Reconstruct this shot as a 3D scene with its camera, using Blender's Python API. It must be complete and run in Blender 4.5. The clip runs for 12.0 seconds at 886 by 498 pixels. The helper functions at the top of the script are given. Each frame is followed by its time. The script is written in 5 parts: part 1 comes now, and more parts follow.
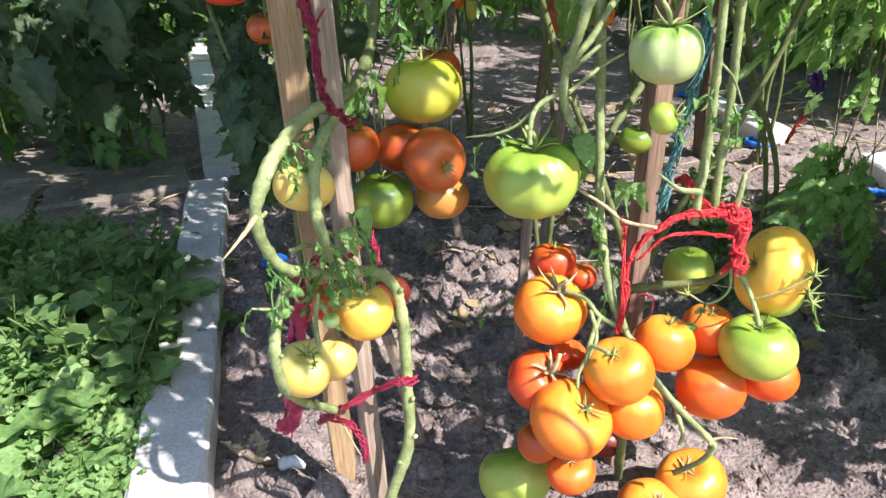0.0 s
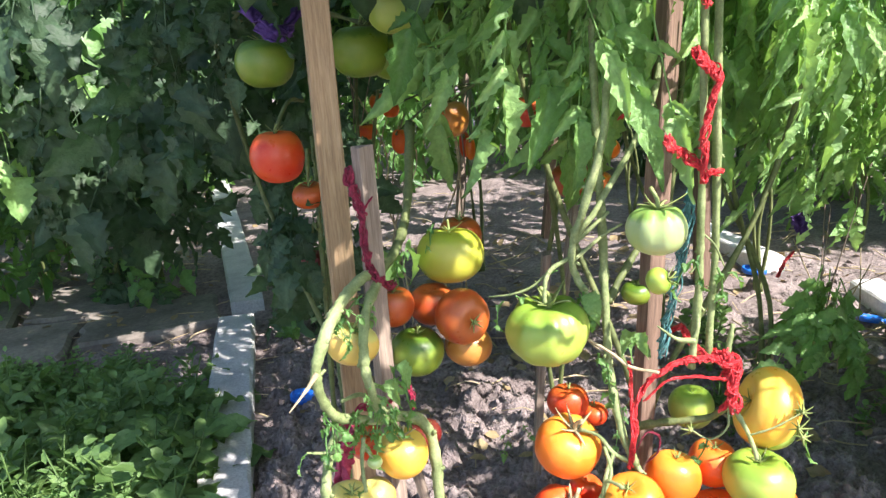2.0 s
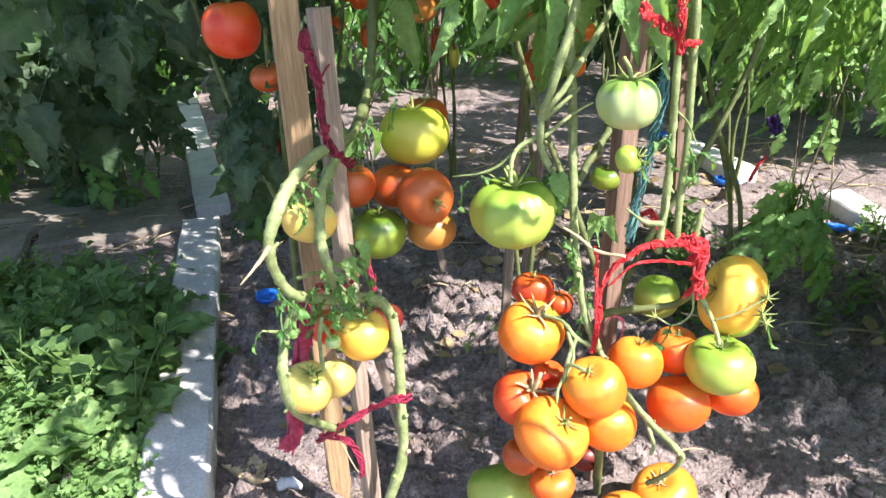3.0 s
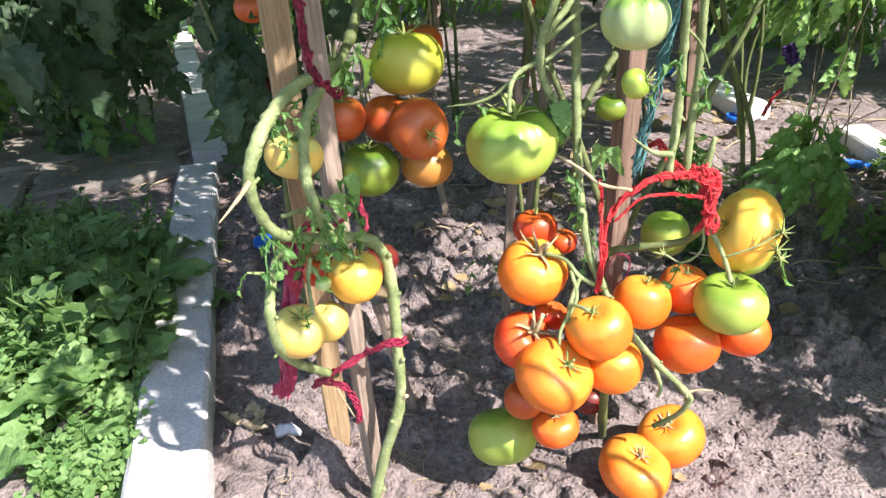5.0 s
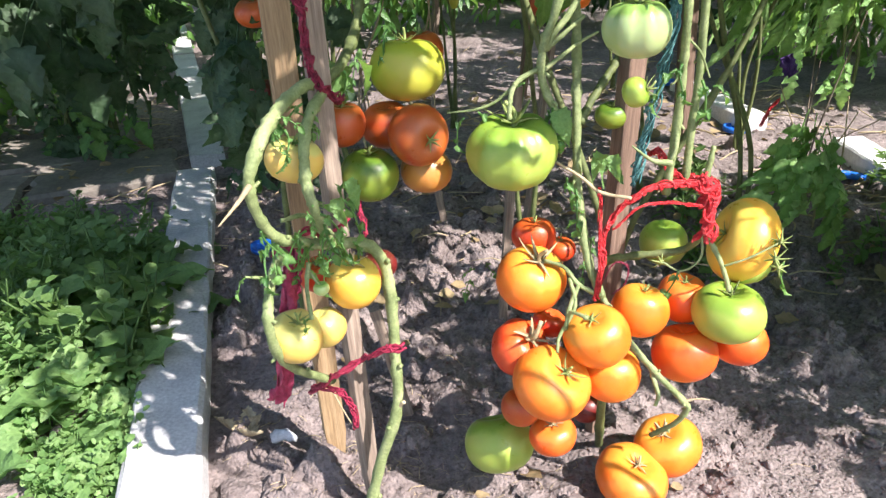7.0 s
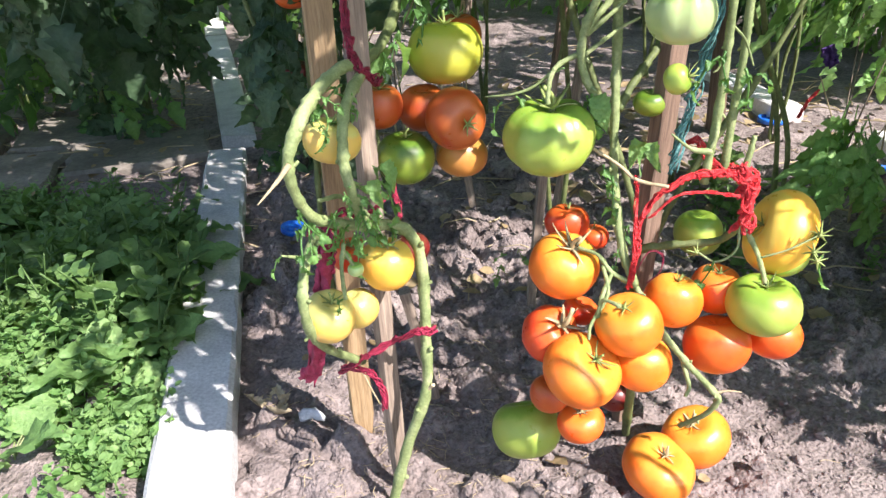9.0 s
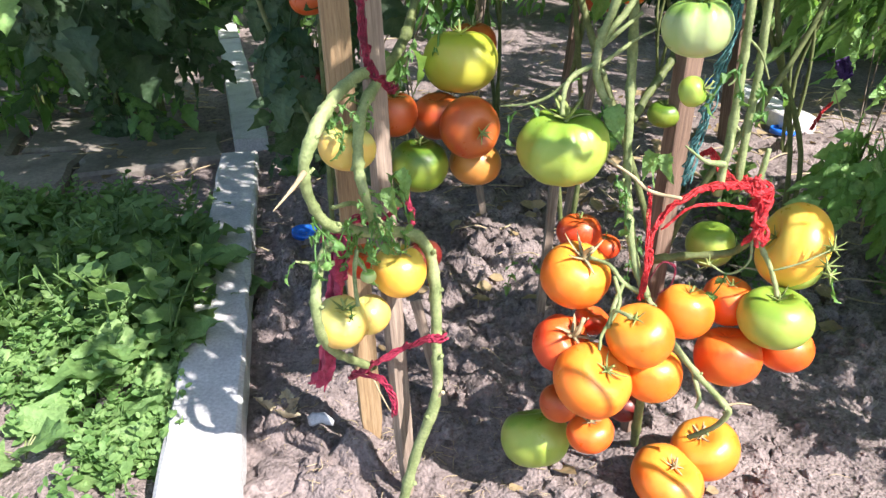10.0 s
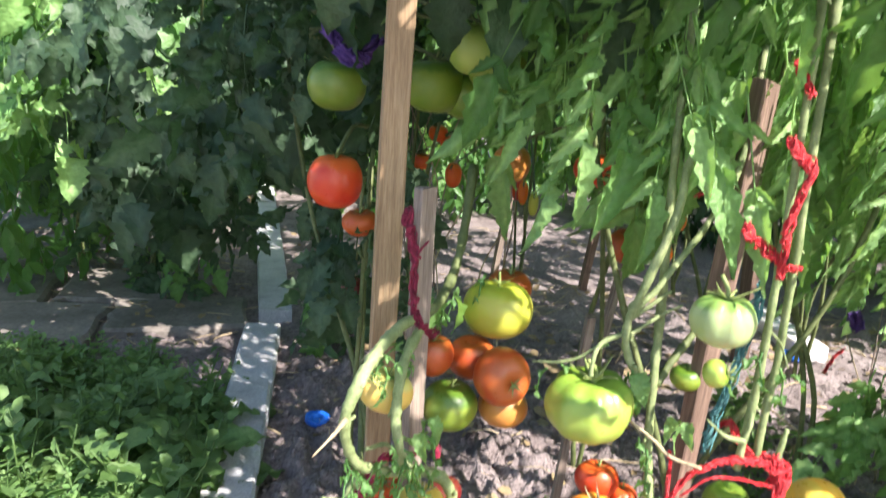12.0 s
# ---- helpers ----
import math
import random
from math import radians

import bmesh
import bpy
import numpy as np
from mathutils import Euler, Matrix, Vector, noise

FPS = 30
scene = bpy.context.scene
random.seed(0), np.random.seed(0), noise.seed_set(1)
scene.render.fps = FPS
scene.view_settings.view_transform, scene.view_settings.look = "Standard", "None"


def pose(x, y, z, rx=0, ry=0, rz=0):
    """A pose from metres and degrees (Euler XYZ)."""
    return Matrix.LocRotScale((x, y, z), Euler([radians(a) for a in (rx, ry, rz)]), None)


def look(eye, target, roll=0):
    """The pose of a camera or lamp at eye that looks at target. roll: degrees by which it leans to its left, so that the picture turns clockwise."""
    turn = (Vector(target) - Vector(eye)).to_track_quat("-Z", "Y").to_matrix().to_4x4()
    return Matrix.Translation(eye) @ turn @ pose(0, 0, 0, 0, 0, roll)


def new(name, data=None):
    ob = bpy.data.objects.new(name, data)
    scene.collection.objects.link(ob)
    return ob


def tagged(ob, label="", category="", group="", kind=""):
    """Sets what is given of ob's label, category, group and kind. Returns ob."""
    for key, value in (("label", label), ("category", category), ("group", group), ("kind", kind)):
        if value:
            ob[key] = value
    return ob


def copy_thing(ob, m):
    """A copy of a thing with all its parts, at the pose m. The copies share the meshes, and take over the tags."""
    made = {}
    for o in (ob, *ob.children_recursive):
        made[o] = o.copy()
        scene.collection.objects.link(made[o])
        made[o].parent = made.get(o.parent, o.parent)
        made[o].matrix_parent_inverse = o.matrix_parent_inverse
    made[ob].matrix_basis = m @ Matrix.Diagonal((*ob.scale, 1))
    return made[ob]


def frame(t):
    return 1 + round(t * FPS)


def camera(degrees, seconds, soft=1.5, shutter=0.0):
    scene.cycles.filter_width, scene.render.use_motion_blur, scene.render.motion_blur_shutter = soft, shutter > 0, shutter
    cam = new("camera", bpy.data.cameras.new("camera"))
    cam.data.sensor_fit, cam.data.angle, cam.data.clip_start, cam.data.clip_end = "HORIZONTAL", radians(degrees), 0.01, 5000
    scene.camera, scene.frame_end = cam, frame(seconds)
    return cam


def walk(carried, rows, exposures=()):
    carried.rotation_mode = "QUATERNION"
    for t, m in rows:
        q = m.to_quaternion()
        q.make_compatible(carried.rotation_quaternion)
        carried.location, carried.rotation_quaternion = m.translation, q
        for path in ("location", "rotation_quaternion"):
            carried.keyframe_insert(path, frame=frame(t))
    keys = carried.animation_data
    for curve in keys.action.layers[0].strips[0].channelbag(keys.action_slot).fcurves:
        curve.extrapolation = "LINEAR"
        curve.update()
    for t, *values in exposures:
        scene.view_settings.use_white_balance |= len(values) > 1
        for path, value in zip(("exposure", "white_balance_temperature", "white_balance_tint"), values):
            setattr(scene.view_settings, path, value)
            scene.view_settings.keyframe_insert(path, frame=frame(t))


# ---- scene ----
cam = camera(62.5, 12.0, 1.4, 0.2)
PATH = [
    (0, (0.236, 0.097, 0.818), (-0.082, 1.87, -0.05), -2.7),
    (0.5, (0.239, 0.074, 0.847), (-0.075, 1.856, -0.004), -2.1),
    (1, (0.239, 0.038, 0.864), (-0.087, 1.854, 0.091), -1.8),
    (1.5, (0.238, 0.017, 0.891), (-0.085, 1.877, 0.231), -2.4),
    (2, (0.23, -0.009, 0.907), (-0.109, 1.879, 0.341), -3.7),
    (2.5, (0.242, -0.001, 0.872), (-0.06, 1.869, 0.232), -2.3),
    (3, (0.24, 0.01, 0.844), (-0.032, 1.835, 0.072), -2.4),
    (3.5, (0.253, 0.03, 0.825), (-0.015, 1.824, -0.018), -3.5),
    (3.7, (0.249, 0.042, 0.814), (-0.03, 1.811, -0.076), -3.7),
    (5.5, (0.247, 0.052, 0.811), (-0.045, 1.813, -0.09), -3.5),
    (6, (0.246, 0.051, 0.811), (-0.045, 1.817, -0.082), -3.3),
    (6.5, (0.246, 0.054, 0.809), (-0.042, 1.824, -0.076), -3.2),
    (7, (0.244, 0.051, 0.809), (-0.036, 1.824, -0.073), -2.8),
    (7.2, (0.242, 0.051, 0.806), (-0.036, 1.824, -0.076), -2.6),
    (8.8, (0.233, 0.046, 0.806), (-0.1, 1.795, -0.105), -2.3),
    (9, (0.232, 0.047, 0.807), (-0.11, 1.793, -0.105), -2.3),
    (9.5, (0.226, 0.046, 0.81), (-0.135, 1.79, -0.101), -2.1),
    (10, (0.227, 0.045, 0.812), (-0.137, 1.793, -0.088), -1.7),
    (10.5, (0.225, 0.04, 0.816), (-0.137, 1.796, -0.07), -1.6),
    (11, (0.219, 0.033, 0.835), (-0.155, 1.806, -0.01), -1.2),
    (11.3, (0.223, 0.019, 0.839), (-0.179, 1.83, 0.093), -0.1),
    (11.5, (0.207, 0.022, 0.873), (-0.192, 1.844, 0.152), 0.2),
    (11.8, (0.192, 0.029, 0.906), (-0.218, 1.878, 0.264), 1.9),
    (12, (0.194, 0.028, 0.925), (-0.23, 1.918, 0.431), 4.1),
]
walk(cam, [(t, look(eye, target, roll)) for t, eye, target, roll in PATH], [(0.0, 1.18), (0.8, 1.25), (1.6, 1.41), (3.0, 1.45), (3.7, 1.38), (5.3, 1.23), (10.9, 1.27), (11.5, 1.27), (12.0, 1.52)])

# ---- light ----
SUN = Vector((0.87, -0.48, 1.0)).normalized()
world = bpy.data.worlds.new("sky")
scene.world = world
world.use_nodes = True
wn = world.node_tree.nodes
sky = wn.new("ShaderNodeTexSky")
sky.sky_type = "NISHITA"
sky.sun_disc = False
sky.sun_elevation = math.asin(SUN.z)
sky.sun_rotation = math.atan2(SUN.x, SUN.y)
world.node_tree.links.new(sky.outputs["Color"], wn["Background"].inputs["Color"])
wn["Background"].inputs["Strength"].default_value = 0.125
sun = new("sun", bpy.data.lights.new("sun", "SUN"))
sun.data.energy, sun.data.angle, sun.data.color = 5.0, radians(0.55), (1.0, 0.92, 0.9)
sun.matrix_world = look(tuple(SUN * 20), (0, 0, 0))

# ---- materials ----


def material(name, rough=0.6):
    m = bpy.data.materials.new(name)
    m.use_nodes = True
    bsdf = m.node_tree.nodes["Principled BSDF"]
    bsdf.inputs["Roughness"].default_value = rough
    return m, m.node_tree.nodes, m.node_tree.links, bsdf


def ramp(nodes, *stops):
    r = nodes.new("ShaderNodeValToRGB")
    while len(r.color_ramp.elements) < len(stops):
        r.color_ramp.elements.new(0.5)
    for e, (p, c) in zip(r.color_ramp.elements, stops):
        e.position, e.color = p, (*c, 1)
    return r


def noise_node(nodes, links, scale, detail=4.0, rough=0.55, coord="Object", stretch=None):
    n = nodes.new("ShaderNodeTexNoise")
    n.inputs["Scale"].default_value, n.inputs["Detail"].default_value = scale, detail
    n.inputs["Roughness"].default_value = rough
    c = nodes.new("ShaderNodeTexCoord")
    if stretch:
        mp = nodes.new("ShaderNodeMapping")
        mp.inputs["Scale"].default_value = stretch
        links.new(c.outputs[coord], mp.inputs["Vector"])
        links.new(mp.outputs["Vector"], n.inputs["Vector"])
    else:
        links.new(c.outputs[coord], n.inputs["Vector"])
    return n


def bump_from(nodes, links, height, bsdf, strength=0.3, distance=0.002):
    b = nodes.new("ShaderNodeBump")
    b.inputs["Strength"].default_value, b.inputs["Distance"].default_value = strength, distance
    links.new(height, b.inputs["Height"])
    links.new(b.outputs["Normal"], bsdf.inputs["Normal"])
    return b


def mix_color(nodes, links, fac, a, b, blend="MIX"):
    m = nodes.new("ShaderNodeMix")
    m.data_type, m.blend_type = "RGBA", blend
    for key, v in ((0, fac), (6, a), (7, b)):
        if isinstance(v, bpy.types.NodeSocket):
            links.new(v, m.inputs[key])
        elif isinstance(v, tuple):
            m.inputs[key].default_value = (*v, 1)
        else:
            m.inputs[key].default_value = v
    return m.outputs[2]


def spread(name, scale, dark, mid, light, rough=0.8, bump=0.3, dist=0.002, stretch=None, fine=None, jitter=0.0):
    """A matt surface of three tones at two scales."""
    m, n, l, bsdf = material(name, rough)
    a = noise_node(n, l, scale, 5, 0.6, stretch=stretch)
    r = ramp(n, (0.28, dark), (0.5, mid), (0.74, light))
    l.new(a.outputs["Fac"], r.inputs["Fac"])
    b = noise_node(n, l, fine or scale * 9, 4, 0.65, stretch=stretch)
    r2 = ramp(n, (0.3, (0.72, 0.72, 0.72)), (0.7, (1.15, 1.15, 1.15)))
    l.new(b.outputs["Fac"], r2.inputs["Fac"])
    c = mix_color(n, l, 1.0, r.outputs["Color"], r2.outputs["Color"], "MULTIPLY")
    if jitter:
        info = n.new("ShaderNodeObjectInfo")
        r3 = ramp(n, (0.0, (1 - jitter,) * 3), (1.0, (1 + jitter,) * 3))
        l.new(info.outputs["Random"], r3.inputs["Fac"])
        c = mix_color(n, l, 1.0, c, r3.outputs["Color"], "MULTIPLY")
    l.new(c, bsdf.inputs["Base Color"])
    bump_from(n, l, b.outputs["Fac"], bsdf, bump, dist)
    return m


def fruit_skin(name, body, blush, shoulder, streak=0.25, rough=0.33):
    """Tomato skin: body colour with blotches of blush, shoulder colour round the stem end, fine pale specks."""
    m, n, l, bsdf = material(name, rough)
    blot = noise_node(n, l, 22, 3, 0.5)
    r = ramp(n, (0.36, body), (0.68, blush))
    l.new(blot.outputs["Fac"], r.inputs["Fac"])
    coord = n.new("ShaderNodeTexCoord")
    sep = n.new("ShaderNodeSeparateXYZ")
    l.new(coord.outputs["Generated"], sep.inputs[0])
    add = n.new("ShaderNodeMath")
    add.operation = "MULTIPLY_ADD"
    warp = noise_node(n, l, 45, 2)
    l.new(warp.outputs["Fac"], add.inputs[0])
    add.inputs[1].default_value = streak
    l.new(sep.outputs["Z"], add.inputs[2])
    top = ramp(n, (0.78 + streak / 2, (0, 0, 0)), (1.0, (1, 1, 1)))
    l.new(add.outputs[0], top.inputs["Fac"])
    c = mix_color(n, l, top.outputs["Color"], r.outputs["Color"], shoulder)
    speck = noise_node(n, l, 900, 2, 0.5)
    sr = ramp(n, (0.66, (0, 0, 0)), (0.74, (0.22, 0.22, 0.22)))
    l.new(speck.outputs["Fac"], sr.inputs["Fac"])
    c = mix_color(n, l, sr.outputs["Color"], c, (0.75, 0.6, 0.3))
    info = n.new("ShaderNodeObjectInfo")
    vary = ramp(n, (0.0, (0.86, 0.86, 0.86)), (1.0, (1.08, 1.08, 1.08)))
    l.new(info.outputs["Random"], vary.inputs["Fac"])
    c = mix_color(n, l, 1.0, c, vary.outputs["Color"], "MULTIPLY")
    l.new(c, bsdf.inputs["Base Color"])
    bsdf.inputs["Subsurface Weight"].default_value = 0.15
    bsdf.inputs["Subsurface Radius"].default_value = (1.0, 0.45, 0.15)
    bsdf.inputs["Subsurface Scale"].default_value = 0.008
    soft = noise_node(n, l, 60, 2)
    rr = ramp(n, (0.3, (rough - 0.06,) * 3), (0.7, (rough + 0.12,) * 3))
    l.new(soft.outputs["Fac"], rr.inputs["Fac"])
    l.new(rr.outputs["Color"], bsdf.inputs["Roughness"])
    bump_from(n, l, soft.outputs["Fac"], bsdf, 0.08, 0.004)
    return m


def leaf_skin(name, dark, light, glow, rough=0.5, glow_share=0.3):
    """A leaf: green with veins and blotches, letting some light through."""
    m, n, l, bsdf = material(name, rough)
    info = n.new("ShaderNodeObjectInfo")
    geo = n.new("ShaderNodeNewGeometry")
    both = n.new("ShaderNodeMath")
    both.operation = "ADD"
    l.new(info.outputs["Random"], both.inputs[0])
    l.new(geo.outputs["Random Per Island"], both.inputs[1])
    half = n.new("ShaderNodeMath")
    half.operation = "MULTIPLY"
    half.inputs[1].default_value = 0.5
    l.new(both.outputs[0], half.inputs[0])
    r = ramp(n, (0.15, dark), (0.85, light))
    l.new(half.outputs[0], r.inputs["Fac"])
    blot = noise_node(n, l, 90, 4, 0.6)
    br = ramp(n, (0.3, (0.7, 0.75, 0.7)), (0.7, (1.2, 1.15, 1.1)))
    l.new(blot.outputs["Fac"], br.inputs["Fac"])
    c = mix_color(n, l, 1.0, r.outputs["Color"], br.outputs["Color"], "MULTIPLY")
    vein = n.new("ShaderNodeAttribute")
    vein.attribute_name = "vein"
    paler = mix_color(n, l, 1.0, c, (1.65, 1.5, 1.6), "MULTIPLY")
    c = mix_color(n, l, vein.outputs["Fac"], c, paler)
    l.new(c, bsdf.inputs["Base Color"])
    bump_from(n, l, blot.outputs["Fac"], bsdf, 0.9, 0.005)
    tr = n.new("ShaderNodeBsdfTranslucent")
    g = mix_color(n, l, 0.6, c, glow)
    l.new(g, tr.inputs["Color"])
    mixs = n.new("ShaderNodeMixShader")
    mixs.inputs[0].default_value = glow_share
    l.new(bsdf.outputs[0], mixs.inputs[1])
    l.new(tr.outputs[0], mixs.inputs[2])
    l.new(mixs.outputs[0], n["Material Output"].inputs["Surface"])
    return m


def soil_skin(name, tone):
    """Dry crumbly soil: patches, crumbs and grit, with relief at three scales."""
    m, n, l, bsdf = material(name, 0.97)
    patch = noise_node(n, l, 5, 4, 0.6)
    r = ramp(n, (0.3, (0.115 * tone, 0.093 * tone, 0.086 * tone)), (0.55, (0.174 * tone, 0.144 * tone, 0.136 * tone)), (0.75, (0.232 * tone, 0.197 * tone, 0.187 * tone)))
    l.new(patch.outputs["Fac"], r.inputs["Fac"])
    crumb = noise_node(n, l, 75, 5, 0.7)
    # Crumb tones also darken the hollows, painting shade between the crumbs.
    cr = ramp(n, (0.32, (0.5, 0.48, 0.46)), (0.5, (1.0, 1.0, 1.0)), (0.7, (1.4, 1.38, 1.35)))
    l.new(crumb.outputs["Fac"], cr.inputs["Fac"])
    grit = n.new("ShaderNodeTexVoronoi")
    grit.inputs["Scale"].default_value = 150
    co = n.new("ShaderNodeTexCoord")
    l.new(co.outputs["Object"], grit.inputs["Vector"])
    c = mix_color(n, l, 1.0, r.outputs["Color"], cr.outputs["Color"], "MULTIPLY")
    l.new(c, bsdf.inputs["Base Color"])
    h = n.new("ShaderNodeMath")
    h.operation = "MULTIPLY_ADD"
    l.new(grit.outputs["Distance"], h.inputs[0])
    h.inputs[1].default_value = -0.45
    l.new(crumb.outputs["Fac"], h.inputs[2])
    bump_from(n, l, h.outputs[0], bsdf, 1.0, 0.008)
    return m


SOIL = soil_skin("dry_soil", 1.42)
CLOD = soil_skin("soil_clod", 1.55)
KERB = spread("cast_concrete", 12, (0.42, 0.42, 0.42), (0.55, 0.55, 0.545), (0.64, 0.635, 0.62), 0.9, 0.35, 0.002, fine=160)
SLAB = spread("old_concrete", 5, (0.11, 0.095, 0.078), (0.2, 0.178, 0.15), (0.3, 0.27, 0.23), 0.9, 0.6, 0.004, fine=60)
BOARD = spread("weathered_white_board", 9, (0.58, 0.57, 0.54), (0.72, 0.71, 0.68), (0.8, 0.79, 0.76), 0.8, 0.3, 0.002, (1, 8, 8))
PINE = spread("pine_batten", 14, (0.22, 0.14, 0.072), (0.35, 0.235, 0.125), (0.46, 0.33, 0.19), 0.75, 0.3, 0.002, (9, 9, 0.6), fine=60)
GREYWOOD = spread("greyed_batten", 14, (0.15, 0.115, 0.09), (0.26, 0.2, 0.155), (0.38, 0.31, 0.245), 0.85, 0.4, 0.002, (9, 9, 0.6), fine=60)
REDWOOD = spread("reddish_brown_batten", 14, (0.1, 0.064, 0.046), (0.19, 0.122, 0.088), (0.3, 0.205, 0.15), 0.8, 0.4, 0.002, (9, 9, 0.6), fine=60)
STEM = spread("tomato_stem", 40, (0.13, 0.17, 0.06), (0.235, 0.29, 0.115), (0.37, 0.41, 0.2), 0.65, 0.6, 0.002, fine=300)
# Stem colour darkened to carry the shade among the plants.
STEM_SHADED = spread("shaded_tomato_stem", 40, (0.075, 0.1, 0.03), (0.125, 0.155, 0.05), (0.19, 0.215, 0.08), 0.65, 0.4, 0.002, fine=300)
CALYX = spread("calyx_green", 60, (0.17, 0.22, 0.06), (0.27, 0.33, 0.1), (0.4, 0.44, 0.17), 0.6, 0.2, 0.001)
CALYX_DRY = spread("dry_calyx", 60, (0.28, 0.22, 0.11), (0.43, 0.35, 0.19), (0.58, 0.48, 0.29), 0.75, 0.2, 0.001)
STRAW = spread("dry_stalk", 40, (0.3, 0.23, 0.13), (0.45, 0.36, 0.22), (0.58, 0.48, 0.32), 0.85, 0.3, 0.002)
RED_NET = spread("red_netting", 160, (0.42, 0.01, 0.018), (0.74, 0.025, 0.035), (0.85, 0.12, 0.12), 0.4, 0.8, 0.004, fine=500)
CRIMSON_NET = spread("crimson_netting", 160, (0.1, 0.005, 0.018), (0.24, 0.012, 0.04), (0.42, 0.03, 0.08), 0.55, 0.8, 0.004, fine=500)
TIE_NET = spread("wine_red_netting", 160, (0.2, 0.008, 0.03), (0.42, 0.02, 0.07), (0.6, 0.06, 0.12), 0.6, 0.8, 0.004, fine=500)
PINK_RAG = spread("pink_rag", 90, (0.22, 0.015, 0.05), (0.4, 0.03, 0.09), (0.56, 0.09, 0.17), 0.7, 0.5, 0.003)
VIOLET_RAG = spread("violet_rag", 90, (0.045, 0.018, 0.11), (0.085, 0.035, 0.2), (0.17, 0.09, 0.32), 0.7, 0.5, 0.003)
TEAL_TWINE = spread("teal_twine", 200, (0.04, 0.13, 0.14), (0.09, 0.26, 0.26), (0.2, 0.42, 0.4), 0.7, 0.6, 0.002)
BLUE_PLASTIC = spread("blue_plastic", 40, (0.01, 0.1, 0.5), (0.015, 0.15, 0.66), (0.04, 0.22, 0.75), 0.35, 0.1, 0.001)
FOIL = spread("grey_plastic_scrap", 50, (0.35, 0.36, 0.38), (0.5, 0.51, 0.53), (0.62, 0.63, 0.65), 0.4, 0.3, 0.002)
T_ORANGE = fruit_skin("orange_tomato_skin", (0.87, 0.165, 0.014), (0.88, 0.235, 0.024), (0.8, 0.3, 0.036))
T_RED = fruit_skin("red_tomato_skin", (0.6, 0.036, 0.012), (0.7, 0.085, 0.018), (0.68, 0.12, 0.022))
T_SCARLET = fruit_skin("orange_red_tomato_skin", (0.8, 0.088, 0.012), (0.84, 0.15, 0.018), (0.78, 0.2, 0.03))
# Brownish orange skin, with the shade inside the trusses darkened into it.
T_BROWN_SHADED = fruit_skin("shaded_brown_tomato_skin", (0.4, 0.055, 0.012), (0.5, 0.1, 0.018), (0.42, 0.1, 0.02))
T_AMBER = fruit_skin("amber_tomato_skin", (0.52, 0.2, 0.04), (0.58, 0.27, 0.06), (0.46, 0.22, 0.05))
# Red skin darkened nearly to black for fruit hidden in shade.
T_RED_SHADED = fruit_skin("shaded_red_tomato_skin", (0.14, 0.012, 0.012), (0.2, 0.02, 0.016), (0.16, 0.03, 0.02))
T_GREEN = fruit_skin("green_tomato_skin", (0.33, 0.45, 0.07), (0.42, 0.5, 0.1), (0.24, 0.38, 0.05))
# A darker green that holds the shade on fruit deep in the plants.
T_GREEN_SHADED = fruit_skin("shaded_green_tomato_skin", (0.16, 0.25, 0.025), (0.24, 0.31, 0.04), (0.1, 0.19, 0.02))
T_PALE = fruit_skin("pale_green_tomato_skin", (0.4, 0.52, 0.2), (0.48, 0.57, 0.26), (0.24, 0.4, 0.09))
T_OLIVE = fruit_skin("olive_tomato_skin", (0.42, 0.44, 0.05), (0.5, 0.47, 0.065), (0.37, 0.42, 0.04))
T_YELLOW = fruit_skin("yellow_tomato_skin", (0.68, 0.5, 0.125), (0.7, 0.45, 0.1), (0.58, 0.53, 0.16))
T_GOLD = fruit_skin("golden_tomato_skin", (0.86, 0.5, 0.07), (0.85, 0.4, 0.045), (0.76, 0.55, 0.1))
LEAF = leaf_skin("tomato_leaf", (0.05, 0.145, 0.042), (0.15, 0.3, 0.09), (0.34, 0.62, 0.07), 0.34, glow_share=0.38)
# Same leaf, its colour darkened to carry the shade of shaded plants.
LEAF_SHADED = leaf_skin("shaded_tomato_leaf", (0.028, 0.062, 0.031), (0.064, 0.12, 0.057), (0.09, 0.24, 0.045))
# The leaf again in a lighter tone, with sunlight put into the colour.
LEAF_SUNLIT = leaf_skin("sunlit_tomato_leaf", (0.14, 0.3, 0.085), (0.31, 0.51, 0.19), (0.44, 0.75, 0.1), 0.33, glow_share=0.38)
# Weed leaves in a sunlit tone, then a copy darkened for shade.
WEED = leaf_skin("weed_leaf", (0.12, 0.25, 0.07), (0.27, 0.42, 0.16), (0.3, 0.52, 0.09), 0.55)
WEED_SHADED = leaf_skin("shaded_weed_leaf", (0.075, 0.15, 0.045), (0.17, 0.28, 0.085), (0.22, 0.42, 0.06), 0.5)
DRY_LEAF = leaf_skin("dry_leaf", (0.2, 0.14, 0.07), (0.4, 0.31, 0.18), (0.4, 0.28, 0.12), 0.85, 0.15)

# ---- mesh makers ----


def mesh_of(name, verts, faces, mat, smooth=True):
    me = bpy.data.meshes.new(name)
    me.from_pydata([tuple(v) for v in verts], [], faces)
    me.materials.append(mat)
    if smooth:
        me.shade_smooth()
    return me


def part(name, me, parent, label="", at=None):
    """Links a mesh as one object under a thing or a part."""
    ob = new(name, me)
    ob.parent = parent
    if at is not None:
        ob.matrix_basis = at
    if label:
        ob["label"] = label
    return ob


def empty(name, place=(0, 0, 0)):
    ob = new(name)
    ob.location = place
    ob.empty_display_size = 0.05
    return ob


